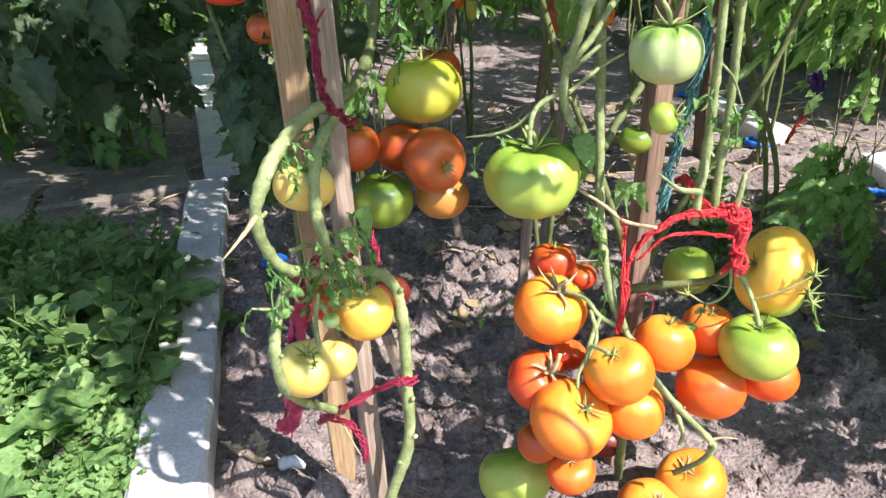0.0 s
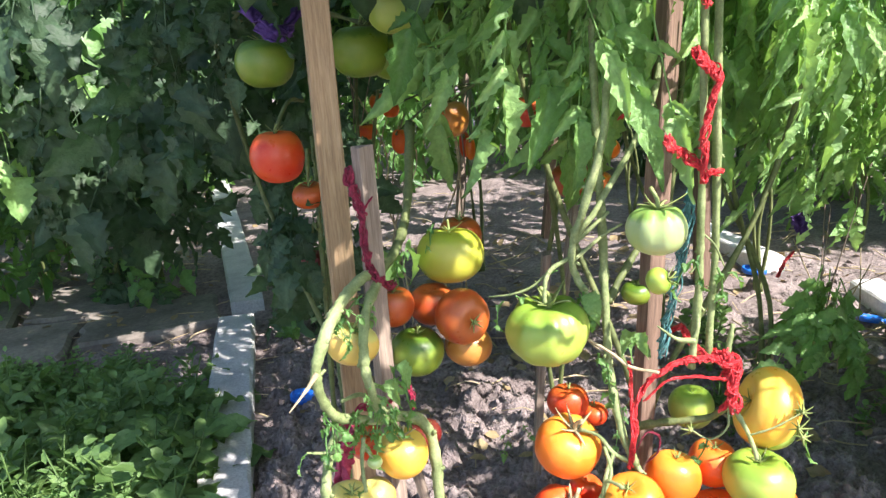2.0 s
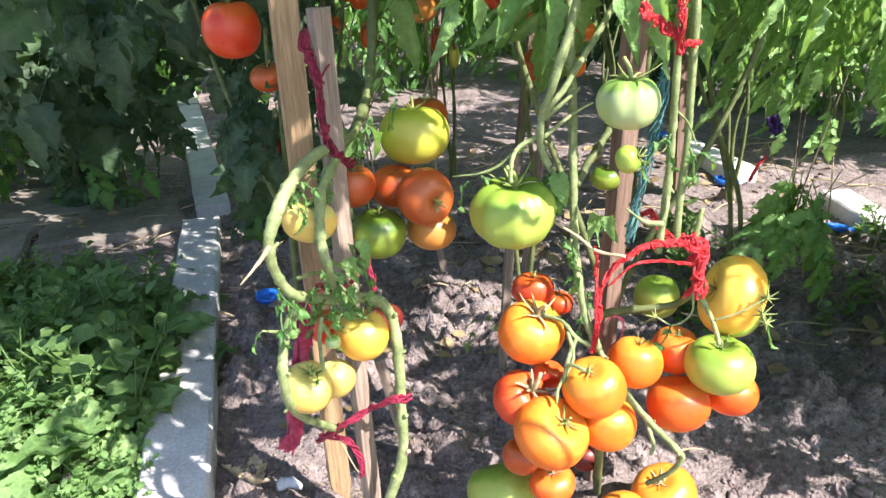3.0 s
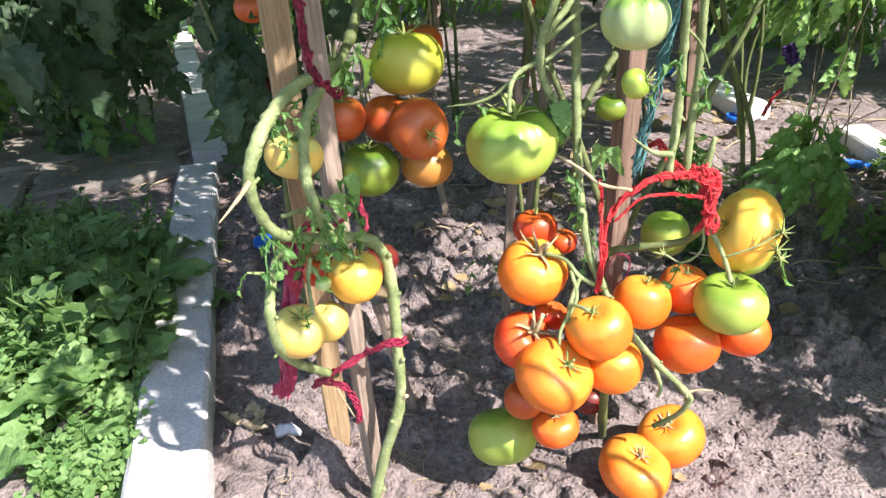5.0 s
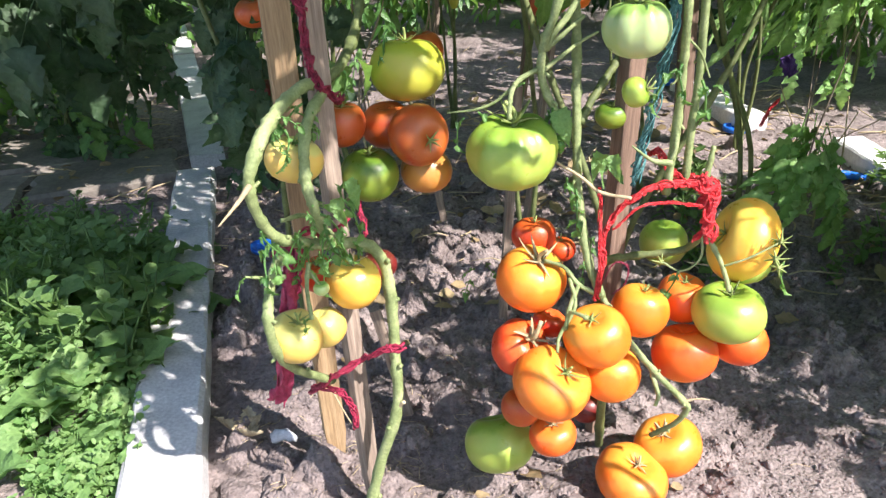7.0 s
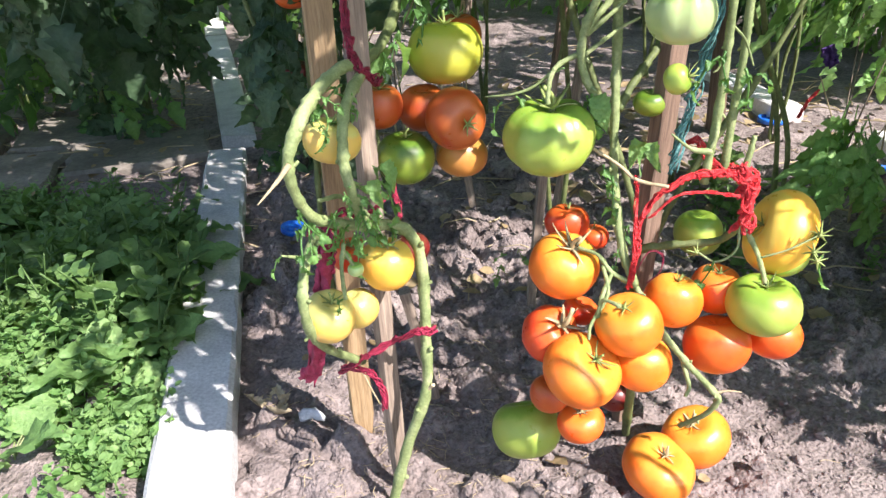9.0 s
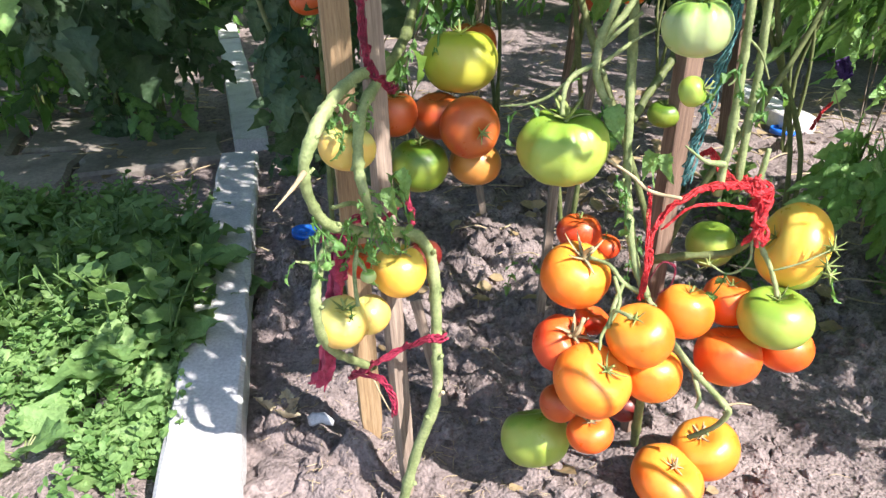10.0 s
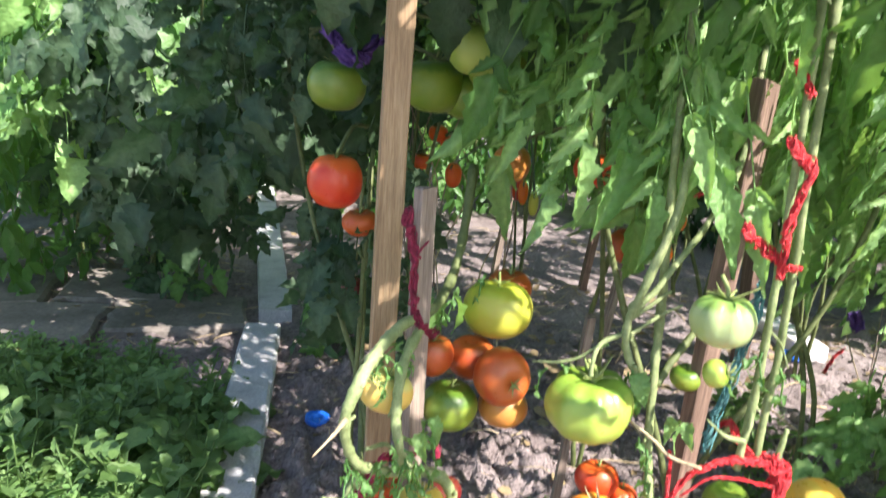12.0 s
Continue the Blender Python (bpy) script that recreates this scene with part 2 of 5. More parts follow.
def curve_points(points, per=5):
    """A smooth line through control points."""
    p = [Vector(q) for q in points]
    p = [p[0] * 2 - p[1]] + p + [p[-1] * 2 - p[-2]]
    out = []
    for i in range(1, len(p) - 2):
        a, b, c, d = p[i - 1], p[i], p[i + 1], p[i + 2]
        for k in range(per):
            t = k / per
            out.append(0.5 * (2 * b + (c - a) * t + (2 * a - 5 * b + 4 * c - d) * t * t + (3 * b - a - 3 * c + d) * t ** 3))
    out.append(p[-2])
    return out


def tube(points, r0, r1, seg=8, per=5, rough=0.08, flat=1.0, twist=0.0, seed=0, nodes_every=0):
    """Verts and faces of a tube along a line, from radius r0 to r1, oval by flat, uneven by rough."""
    rnd = random.Random(seed)
    line = curve_points(points, per)
    n = len(line)
    verts, faces = [], []
    side = None
    for i, q in enumerate(line):
        t = (line[min(i + 1, n - 1)] - line[max(i - 1, 0)]).normalized()
        if side is None:
            side = t.orthogonal().normalized()
        side = (side - t * side.dot(t)).normalized()
        up = t.cross(side)
        k = i / (n - 1)
        r = r0 + (r1 - r0) * k
        r *= 1 + 1.6 * rough * noise.noise(Vector((i * 0.35 + seed * 3.7, seed * 1.3, 0.5)))
        if nodes_every and i % nodes_every == nodes_every // 2:
            r *= 1.18
        turn = twist * k
        for j in range(seg):
            a = 2 * math.pi * j / seg + turn
            e = r * (1 + rnd.uniform(-rough, rough))
            ca, sa = math.cos(2 * math.pi * j / seg), math.sin(2 * math.pi * j / seg) * flat
            x, y = ca * math.cos(turn) - sa * math.sin(turn), ca * math.sin(turn) + sa * math.cos(turn)
            verts.append(q + (side * x + up * y) * e)
        if i:
            for j in range(seg):
                b, c = (i - 1) * seg, i * seg
                faces.append((b + j, b + (j + 1) % seg, c + (j + 1) % seg, c + j))
    faces.append(tuple(range(seg))[::-1])
    faces.append(tuple(range((n - 1) * seg, n * seg)))
    return verts, faces


def joined(*pieces):
    verts, faces = [], []
    for v, f in pieces:
        k = len(verts)
        verts += list(v)
        faces += [tuple(i + k for i in g) for g in f]
    return verts, faces


def frame_to(axis):
    """A turn that takes z to axis."""
    return Vector(axis).to_track_quat("Z", "Y").to_matrix().to_4x4()


def sepal_mesh(length, size, lift, mat):
    """One narrow pointed sepal along +x, curling upwards."""
    verts, faces = [], []
    for k in range(6):
        t = k / 5
        w = size * 0.1 * (1 - t) ** 0.7 + size * 0.008
        c = Vector((length * (t - 0.15 * t * t), 0, size * lift * t * t + 0.1 * size * math.sin(3 * t)))
        verts += [c + Vector((0, w, 0)), c - Vector((0, w, 0)), c + Vector((0, 0, -0.05 * size))]
        if k:
            b, e = 3 * k - 3, 3 * k
            faces += [(b, b + 1, e + 1, e), (b + 1, b + 2, e + 2, e + 1), (b + 2, b, e, e + 2)]
    return mesh_of("sepal", verts, faces, mat)


def add_calyx(fruit, size, mat, seed, at, label="", count=6):
    """The stub of the stalk with a star of sepals."""
    rnd = random.Random(seed)
    bend = rnd.uniform(-0.4, 0.4)
    v, f = tube([(0, 0, -0.12 * size), (0.05 * size, 0, 0.3 * size), (bend * size, 0.1 * size, 0.7 * size)], 0.1 * size, 0.07 * size, 6, 3)
    stub = part("calyx", mesh_of("calyx", v, f, mat), fruit, label, at)
    for i in range(count):
        me = sepal_mesh(size * rnd.uniform(0.75, 1.25), size, rnd.uniform(0.05, 0.75), mat)
        part("sepal", me, stub, at=pose(0, 0, 0, 0, 0, 360 * (i + rnd.uniform(-0.2, 0.2)) / count))


def tomato(place, r, mat, label, axis=(0, -0.15, 1), squash=0.82, ribs=6, rib=0.05, calyx=0.55, dry=False, seed=0, lopsided=0.04, name="tomato", group="tomatoes on the vines"):
    """A tomato with its middle at place, r its widest radius, axis towards its stem end."""
    rnd = random.Random(seed * 7 + 3)
    rings, seg = 22, 36
    verts, faces = [], []
    ph = [rnd.uniform(0, 6.28) for _ in range(4)]
    deep = rnd.uniform(0.7, 1.3)
    for i in range(rings + 1):
        th = math.pi * i / rings
        s, c = math.sin(th), math.cos(th)
        near_top = math.exp(-((th / 1.0) ** 2))
        for j in range(seg):
            a = 2 * math.pi * j / seg
            lobes = (math.sin(a * ribs / 2 + ph[0] + 0.35 * math.sin(a + ph[3])) ** 2 + 0.03) ** 0.3 - 0.74
            k = 1 + rib * lobes * (0.3 + 1.3 * near_top) * min(1, s * 3) + lopsided * math.sin(a + ph[1]) * s + 0.6 * lopsided * math.sin(2 * a + ph[2]) * s
            rad = r * k * s ** 0.92
            z = r * squash * (c * (1.0 - 0.06 * c * c)) - r * 0.24 * deep * math.exp(-((th / 0.36) ** 2)) * (1 - 0.2 * lobes)
            z += r * 0.04 * math.exp(-(((math.pi - th) / 0.3) ** 2))
            verts.append((rad * math.cos(a), rad * math.sin(a), z))
    for i in range(rings):
        for j in range(seg):
            b, e = i * seg, (i + 1) * seg
            faces.append((b + j, e + j, e + (j + 1) % seg, b + (j + 1) % seg))
    ob = new(name, mesh_of(name, verts, faces, mat))
    ob.matrix_basis = Matrix.Translation(place) @ frame_to(axis) @ pose(0, 0, 0, 0, 0, rnd.uniform(0, 360))
    tagged(ob, label, "tomato", group)
    if calyx:
        add_calyx(ob, r * calyx, CALYX_DRY if dry else CALYX, seed, pose(0, 0, r * (squash - 0.22 * deep)), "dry curled calyx" if dry else "")
    return ob


def stake(name, foot, top, wide, thick, mat, label, point=0.0, seed=0, turn=0.0):
    """A sawn batten driven into the ground, with rubbed edges and a slight bow."""
    rnd = random.Random(seed)
    f, t = Vector(foot), Vector(top)
    f = f - (t - f).normalized() * 0.06
    length = (t - f).length
    verts, faces = [], []
    n, c = 14, 0.12
    prof = [(-1, -1 + c), (-1 + c, -1), (1 - c, -1), (1, -1 + c), (1, 1 - c), (1 - c, 1), (-1 + c, 1), (-1, 1 - c)]
    bow = rnd.uniform(-0.004, 0.004)
    for i in range(n + 1):
        k = i / n
        w = 1.0
        if point and k * length < point:
            w = 0.25 + 0.75 * k * length / point
        for x, y in prof:
            verts.append((x * wide / 2 * w + bow * math.sin(k * 3.1) + rnd.uniform(-0.0006, 0.0006), y * thick / 2 * (0.4 + 0.6 * w) + rnd.uniform(-0.0006, 0.0006), k * length + (rnd.uniform(-0.004, 0.004) if i == n else 0)))
        if i:
            for j in range(8):
                b, e = (i - 1) * 8, i * 8
                faces.append((b + j, b + (j + 1) % 8, e + (j + 1) % 8, e + j))
    faces += [tuple(range(8))[::-1], tuple(range(n * 8, n * 8 + 8))]
    ob = new(name, mesh_of(name, verts, faces, mat, smooth=False))
    ob.matrix_basis = Matrix.Translation(f) @ frame_to(t - f) @ pose(0, 0, 0, 0, 0, turn)
    return tagged(ob, label, "stake", "stakes among the plants")


def stem(points, r0, r1, parent, mat=None, seed=0, name="stem", label="", nodes_every=9):
    v, f = tube(points, r0 * 0.78, r1 * 0.78, 10, 8, 0.13, seed=seed, nodes_every=nodes_every)
    return part(name, mesh_of(name, v, f, mat or STEM), parent, label)


def strip(name, points, wide, mat, label, seed=0, strands=11, fine=1.0):
    """A band of crumpled netting: thin strands that wind and cross about one line."""
    rnd = random.Random(seed)
    line = curve_points(points, 5)
    ob = None
    for k in range(strands):
        ph, turns = rnd.uniform(0, 6.28), rnd.choice((-1, 1)) * rnd.uniform(0.5, 1.3)
        reach = wide * rnd.uniform(0.06, 0.27)
        path = []
        for i, q in enumerate(line):
            a = ph + i * turns
            e = reach * rnd.uniform(0.6, 1.3)
            path.append(q + Vector((math.cos(a) * e, math.sin(a) * e * 0.7, math.sin(a + 0.8) * e)))
        thick = wide * fine * rnd.uniform(0.05, 0.12)
        v, f = tube(path, thick, thick * 0.8, 5, 3, 0.3, 0.6, rnd.uniform(3, 9), seed * 9 + k)
        if ob is None:
            ob = tagged(new(name, mesh_of(name, v, f, mat)), label, "tie", "ties on the stakes")
        else:
            part("strand", mesh_of("strand", v, f, mat), ob)
    return ob


def rag(name, points, wide, mat, label, seed=0):
    """A strip of cloth: a creased band that twists along one line, with a second fold behind it."""
    rnd = random.Random(seed)
    line = curve_points(points, 8)
    ob = None
    for fold in range(2):
        verts, faces = [], []
        turn = rnd.uniform(0, 3)
        for i, q in enumerate(line):
            turn += rnd.uniform(-0.25, 0.35)
            d = (line[min(i + 1, len(line) - 1)] - line[max(i - 1, 0)]).normalized()
            side = Matrix.Rotation(turn, 3, d) @ d.orthogonal().normalized()
            over = d.cross(side)
            w = wide * (0.8 - 0.2 * fold) * rnd.uniform(0.75, 1.1)
            for j in range(7):
                u = j / 6 - 0.5
                p = q + side * w * u + over * wide * (0.16 * math.sin(u * 13 + i * 0.5 + seed) + 0.05 * rnd.uniform(-1, 1) + 0.12 * fold)
                verts.append(p)
            if i:
                b, e = 7 * i - 7, 7 * i
                faces += [(b + j, b + j + 1, e + j + 1, e + j) for j in range(6)]
        me = mesh_of(name, verts, faces, mat)
        if ob is None:
            ob = piece = tagged(new(name, me), label, "tie", "ties on the stakes")
        else:
            piece = part("fold", me, ob)
        piece.modifiers.new("cloth", "SOLIDIFY").thickness = 0.0012
    return ob


def leaflet(length, wide, seed, lobed=0.24, curl=0.25, fold=0.5, rows=12, cols=(-1, -0.5, 0, 0.5, 1), crease=0.05):
    """One toothed, pointed leaflet along +y, folded at the midrib, crinkled between its veins and drooping."""
    rnd = random.Random(seed)
    n, m = rows, len(cols)
    verts, faces = [], []
    bend = rnd.uniform(0.5, 1.5) * curl
    side = rnd.uniform(-0.2, 0.2)
    roll = rnd.uniform(-0.5, 0.5)
    for i in range(n + 1):
        t = i / n
        w = wide * 0.56 * (math.sin(math.pi * min(1, (t + 0.03) ** 0.62)) ** 0.8)
        w *= 1 + lobed * (1.0 if i % 2 else -0.75) * (1 - 0.3 * t) * rnd.uniform(0.6, 1.2)
        if i == n:
            w = wide * 0.01
        y, z = length * t, -bend * length * t * t
        x0 = side * length * t * t
        for k in cols:
            ruff = 0.1 * wide * math.sin(i * 1.3 + k * 2 + seed) * abs(k) + (crease if i % 2 else -crease) * wide * (1 if abs(k) == 0.5 else 0.3 * abs(k))
            back = (0.035 * length if i % 2 else 0.0) * abs(k)
            up = fold * abs(k) * w + ruff
            turn = roll * t
            x, z2 = k * w * math.cos(turn) - up * math.sin(turn), k * w * math.sin(turn) + up * math.cos(turn)
            verts.append((x0 + x, y - back, z + z2))
        if i:
            for k in range(m - 1):
                b, e = m * i - m, m * i
                faces.append((b + k, b + k + 1, e + k + 1, e + k))
    return verts, faces


def vein_values(rows, m):
    """How much of each point of a leaflet is vein: the midrib, and every second row across."""
    return [1.0 if k == m // 2 else (0.45 if i % 2 == 0 and m > 3 and k in (1, m - 2) else 0.0) for i in range(rows + 1) for k in range(m)]


def moved(piece, m):
    return [m @ Vector(v) for v in piece[0]], piece[1]


def compound_leaf(seed, length=0.24, mat=None, pairs=3, wide=0.5, name="leaf", droop=0.5, lobed=0.24, fold=0.5, rows=10, cols=(-1, -0.5, 0, 0.5, 1), tip=(0.5, 0.64), crease=0.07, spread_to=(0.75, 1.2), curl=0.35):
    """A tomato leaf: arched rachis, pairs of lobed leaflets and one at the tip, growing along +y."""
    rnd = random.Random(seed)
    arch = [Vector((0, length * t, -droop * length * t * t)) for t in (0, 0.33, 0.66, 1)]
    pieces = [tube(arch, 0.0022, 0.001, 4, 2)]
    veins = [0.6] * len(pieces[0][0])
    row = vein_values(rows, len(cols))
    for i in range(pairs):
        t = 0.32 + 0.55 * i / max(1, pairs - 1) if pairs > 1 else 0.5
        q = Vector((0, length * t, -droop * length * t * t))
        for s in (-1, 1):
            size = length * rnd.uniform(0.3, 0.5) * (1 - 0.2 * abs(t - 0.6))
            turn = Euler((-rnd.uniform(0.0, 0.5), s * rnd.uniform(-0.2, 0.5), -s * rnd.uniform(*spread_to)))
            pieces.append(moved(leaflet(size, size * wide, seed * 31 + i * 2 + s, lobed, curl, fold, rows, cols, crease), Matrix.Translation(q) @ turn.to_matrix().to_4x4()))
            veins += row
    size = length * rnd.uniform(*tip)
    pieces.append(moved(leaflet(size, size * wide, seed * 31 + 99, lobed, curl, fold, rows, cols, crease), Matrix.Translation(arch[-1]) @ Euler((-droop * 1.3, 0, rnd.uniform(-0.3, 0.3))).to_matrix().to_4x4()))
    veins += row
    me = mesh_of(name, *joined(*pieces), mat or LEAF)
    me.attributes.new("vein", "FLOAT", "POINT").data.foreach_set("value", veins)
    return me


# leaves by habit: narrow and rolled by the heat, broad in the shade, and plainer ones for plants farther off
LEAVES = {}
for m in (LEAF, LEAF_SHADED, LEAF_SUNLIT):
    LEAVES[m, "rolled"] = [compound_leaf(10 * i + 3, 0.15 + 0.02 * (i % 4), m, 2 + i % 2, 0.21 + 0.035 * (i % 3), droop=0.04 * (i % 4), fold=0.6 + 0.3 * (i % 3), curl=0.12, tip=(0.55, 0.8), crease=0.13, spread_to=(0.35, 0.85)) for i in range(8)]
    LEAVES[m, "broad"] = [compound_leaf(10 * i + 5, 0.16 + 0.02 * (i % 4), m, 2 + i % 2, 0.5 + 0.06 * (i % 3), droop=0.1 + 0.1 * (i % 4), lobed=0.32, fold=0.25 + 0.1 * (i % 3), curl=0.25, rows=9) for i in range(7)]
    LEAVES[m, "plain"] = [compound_leaf(10 * i + 7, 0.16 + 0.02 * (i % 4), m, 3, 0.42 + 0.06 * (i % 3), droop=0.1 + 0.1 * (i % 4), lobed=0.3, fold=0.35, curl=0.25, rows=7, cols=(-1, 0, 1)) for i in range(7)]


# places of the soil, and the plum tomatoes, that the sun reaches through gaps in the leaves
SUNNY = [(Vector((0.02, 1.62, 0)), 0.1), (Vector((0.13, 1.72, 0)), 0.11), (Vector((-0.08, 1.8, 0)), 0.09), (Vector((-0.28, 2.02, 0.68)), 0.08)]


def in_sun_gap(q):
    return any(((q - c) - SUN * (q - c).dot(SUN)).length < r for c, r in SUNNY)


def hang_leaves(plant, count, middle, size, mats, seed, scale=(0.55, 1.1), hang=(35, 85), keep=None, habit="plain"):
    """Leaves in an oval cloud round the plant's stems, reaching outwards, drooping, their faces turned to the open, sunny side."""
    rnd = random.Random(seed)
    c, made = Vector(middle), 0
    origin = Vector(plant.location)
    while made < count:
        u = Vector([rnd.uniform(-1, 1) for _ in range(3)])
        if u.length > 1:
            continue
        q = c + Vector((u.x * size[0], u.y * size[1], u.z * size[2]))
        made += 1
        if in_sun_gap(q) or (keep and not keep(q)):
            continue
        out = math.atan2(u.y, u.x) + radians(rnd.uniform(-70, 70))
        fall = radians(rnd.uniform(*((55, 88) if habit == "rolled" else hang)))
        way = Vector((math.cos(out) * math.cos(fall), math.sin(out) * math.cos(fall), -math.sin(fall)))
        face = Vector((0.5, -0.75, 0.62)) + Vector([rnd.gauss(0, 0.75) for _ in range(3)])
        face = (face - way * face.dot(way)).normalized()
        across = way.cross(face)
        m = Matrix((across, way, face)).transposed().to_4x4()
        k = rnd.uniform(*scale)
        part("leaf", rnd.choice(LEAVES[rnd.choice(mats), habit]), plant, at=Matrix.Translation(q - origin) @ m @ Matrix.Diagonal((k, k, k, 1)))


# ---- ground ----


def lattice_noise(x, y, cell, seed):
    """Smooth value noise on arrays."""
    g = np.random.RandomState(seed).rand(256, 256)
    u, v = x / cell, y / cell
    i, j = np.floor(u).astype(int), np.floor(v).astype(int)
    a, b = u - i, v - j
    a, b = a * a * (3 - 2 * a), b * b * (3 - 2 * b)
    h = lambda p, q: g[p % 256, q % 256]
    return (h(i, j) * (1 - a) + h(i + 1, j) * a) * (1 - b) + (h(i, j + 1) * (1 - a) + h(i + 1, j + 1) * a) * b - 0.5


def soil_height(x, y):
    h = 0.034 * lattice_noise(x, y, 0.31, 1) + 0.026 * lattice_noise(x, y, 0.11, 2)
    rugged = np.clip(lattice_noise(x, y, 0.4, 7) + 0.6, 0.2, 1.0)
    trodden = np.clip((x - 0.2) / 0.2, 0, 1) * np.clip((1.35 - y) / 0.3, 0, 1)
    rugged = rugged * (1 - 0.65 * trodden)
    h += rugged * (0.02 * np.abs(lattice_noise(x, y, 0.045, 3)) + 0.012 * lattice_noise(x, y, 0.021, 4) + 0.006 * lattice_noise(x, y, 0.011, 5))
    near = np.clip((14 - np.hypot(x, y - 2)) / 8, 0, 1)
    return (h - 0.004) * near


def axis_steps(lo, hi, step, reach):
    mid = list(np.arange(lo, hi, step))
    d = step
    a, b = lo, mid[-1]
    left, right = [], []
    while a > -reach:
        d *= 1.16
        a -= d
        left.append(a)
    d = step
    while b < reach:
        d *= 1.16
        b += d
        right.append(b)
    return np.array(left[::-1] + mid + right)


rnd = random.Random(3)
gx, gy = axis_steps(-1.0, 1.3, 0.0062, 400.0), axis_steps(0.45, 2.9, 0.0062, 400.0)
GX, GY = np.meshgrid(gx, gy)
GZ = soil_height(GX, GY)
for n in range(6500):
    x, y = rnd.uniform(-0.8, 1.25), 0.5 + 2.1 * rnd.betavariate(1.1, 1.9)
    if noise.noise(Vector((x * 3.3, y * 3.3, 3))) < -0.1 and rnd.random() < 0.75:
        continue
    if (y < 1.2 and x > 0.3 and rnd.random() < 0.85) or (y < 1.0 and rnd.random() < 0.5):
        continue
    r = 0.006 + 0.036 * rnd.random() ** 3.5
    if -0.17 < (x + 0.105) * 0.922 + (y - 0.45) * 0.386 < 0.04:
        continue
    i0, i1 = np.searchsorted(gx, (x - r * 1.4, x + r * 1.4))
    j0, j1 = np.searchsorted(gy, (y - r * 1.4, y + r * 1.4))
    u, v = GX[j0:j1, i0:i1] - x, GY[j0:j1, i0:i1] - y
    a = rnd.uniform(0, 3.14)
    q = np.hypot(u * math.cos(a) + v * math.sin(a), (v * math.cos(a) - u * math.sin(a)) * rnd.uniform(1.0, 1.6)) / r
    q = q * (1 + 0.9 * lattice_noise(GX[j0:j1, i0:i1], GY[j0:j1, i0:i1], r * 0.7, n % 50))
    GZ[j0:j1, i0:i1] += rnd.uniform(0.35, 0.75) * r * np.clip(1.0 - q * q, 0, 1) ** 0.4
under_kerb = np.abs((GX + 0.105) * 0.922 + (GY - 0.45) * 0.386 + 0.06) < 0.07
GZ = np.where(under_kerb, np.minimum(GZ, 0.02), GZ)
gv = np.stack([GX.ravel(), GY.ravel(), GZ.ravel()], 1)
nx = len(gx)
gi = (np.arange(len(gy) - 1)[:, None] * nx + np.arange(nx - 1)[None, :]).ravel()
gf = np.stack([gi, gi + 1, gi + 1 + nx, gi + nx], 1)
ground_mesh = bpy.data.meshes.new("ground")
ground_mesh.vertices.add(len(gv))
ground_mesh.vertices.foreach_set("co", gv.ravel())
ground_mesh.loops.add(gf.size)
ground_mesh.loops.foreach_set("vertex_index", gf.ravel())
ground_mesh.polygons.add(len(gf))
ground_mesh.polygons.foreach_set("loop_start", np.arange(0, gf.size, 4))
ground_mesh.update(calc_edges=True)
ground_mesh.shade_smooth()
ground_mesh.materials.append(SOIL)
ground = tagged(new("ground", ground_mesh), "dry crumbly grey-brown garden soil", "ground", kind="structure")


def soil_at(x, y):
    """The height of the soil, between the sheet's points."""
    i, j = int(np.searchsorted(gx, x)) - 1, int(np.searchsorted(gy, y)) - 1
    a, b = (x - gx[i]) / (gx[i + 1] - gx[i]), (y - gy[j]) / (gy[j + 1] - gy[j])
    return float((GZ[j, i] * (1 - a) + GZ[j, i + 1] * a) * (1 - b) + (GZ[j + 1, i] * (1 - a) + GZ[j + 1, i + 1] * a) * b)


def kerb(a, b, wide, top, label, seed):
    """One cast kerb stone from a to b along its right edge, chamfered and chipped."""
    rnd = random.Random(seed)
    a, b = Vector((*a, 0)), Vector((*b, 0))
    d = (b - a).normalized()
    s = Vector((-d.y, d.x, 0))
    verts, faces = [], []
    n, c = 26, 0.007
    prof = [(0, -0.12), (0, top - c), (c, top), (wide - c, top), (wide, top - c), (wide, -0.12)]
    for i in range(n + 1):
        q = a + (b - a) * (i / n)
        for k, (x, z) in enumerate(prof):
            j = rnd.uniform(-0.0018, 0.0018) if 0 < k < 5 else 0
            chip = rnd.uniform(0.002, 0.007) if k in (1, 2) and rnd.random() < 0.12 else 0
            p = q + s * (x + j + chip)
            verts.append((p.x, p.y, z + j - chip))
        if i:
            for k in range(5):
                u, v = (i - 1) * 6, i * 6
                faces.append((u + k, u + k + 1, v + k + 1, v + k))
    faces += [tuple(range(6))[::-1], tuple(range(n * 6, n * 6 + 6))]
    ob = new("kerb_stone", mesh_of("kerb_stone", verts, faces, KERB, smooth=False))
    return tagged(ob, label, "kerb", "kerb stones along the bed")


kerb((-0.105, 0.45), (-0.812, 2.139), 0.118, 0.05, "pale grey concrete kerb stone edging the tomato bed", 1)
kerb((-0.838, 2.285), (-1.724, 3.964), 0.115, 0.05, "grey concrete kerb stone half sunk behind the first", 2)
kerb((-1.745, 4.005), (-2.62, 5.66), 0.115, 0.05, "grey concrete kerb stone far along the bed", 3)


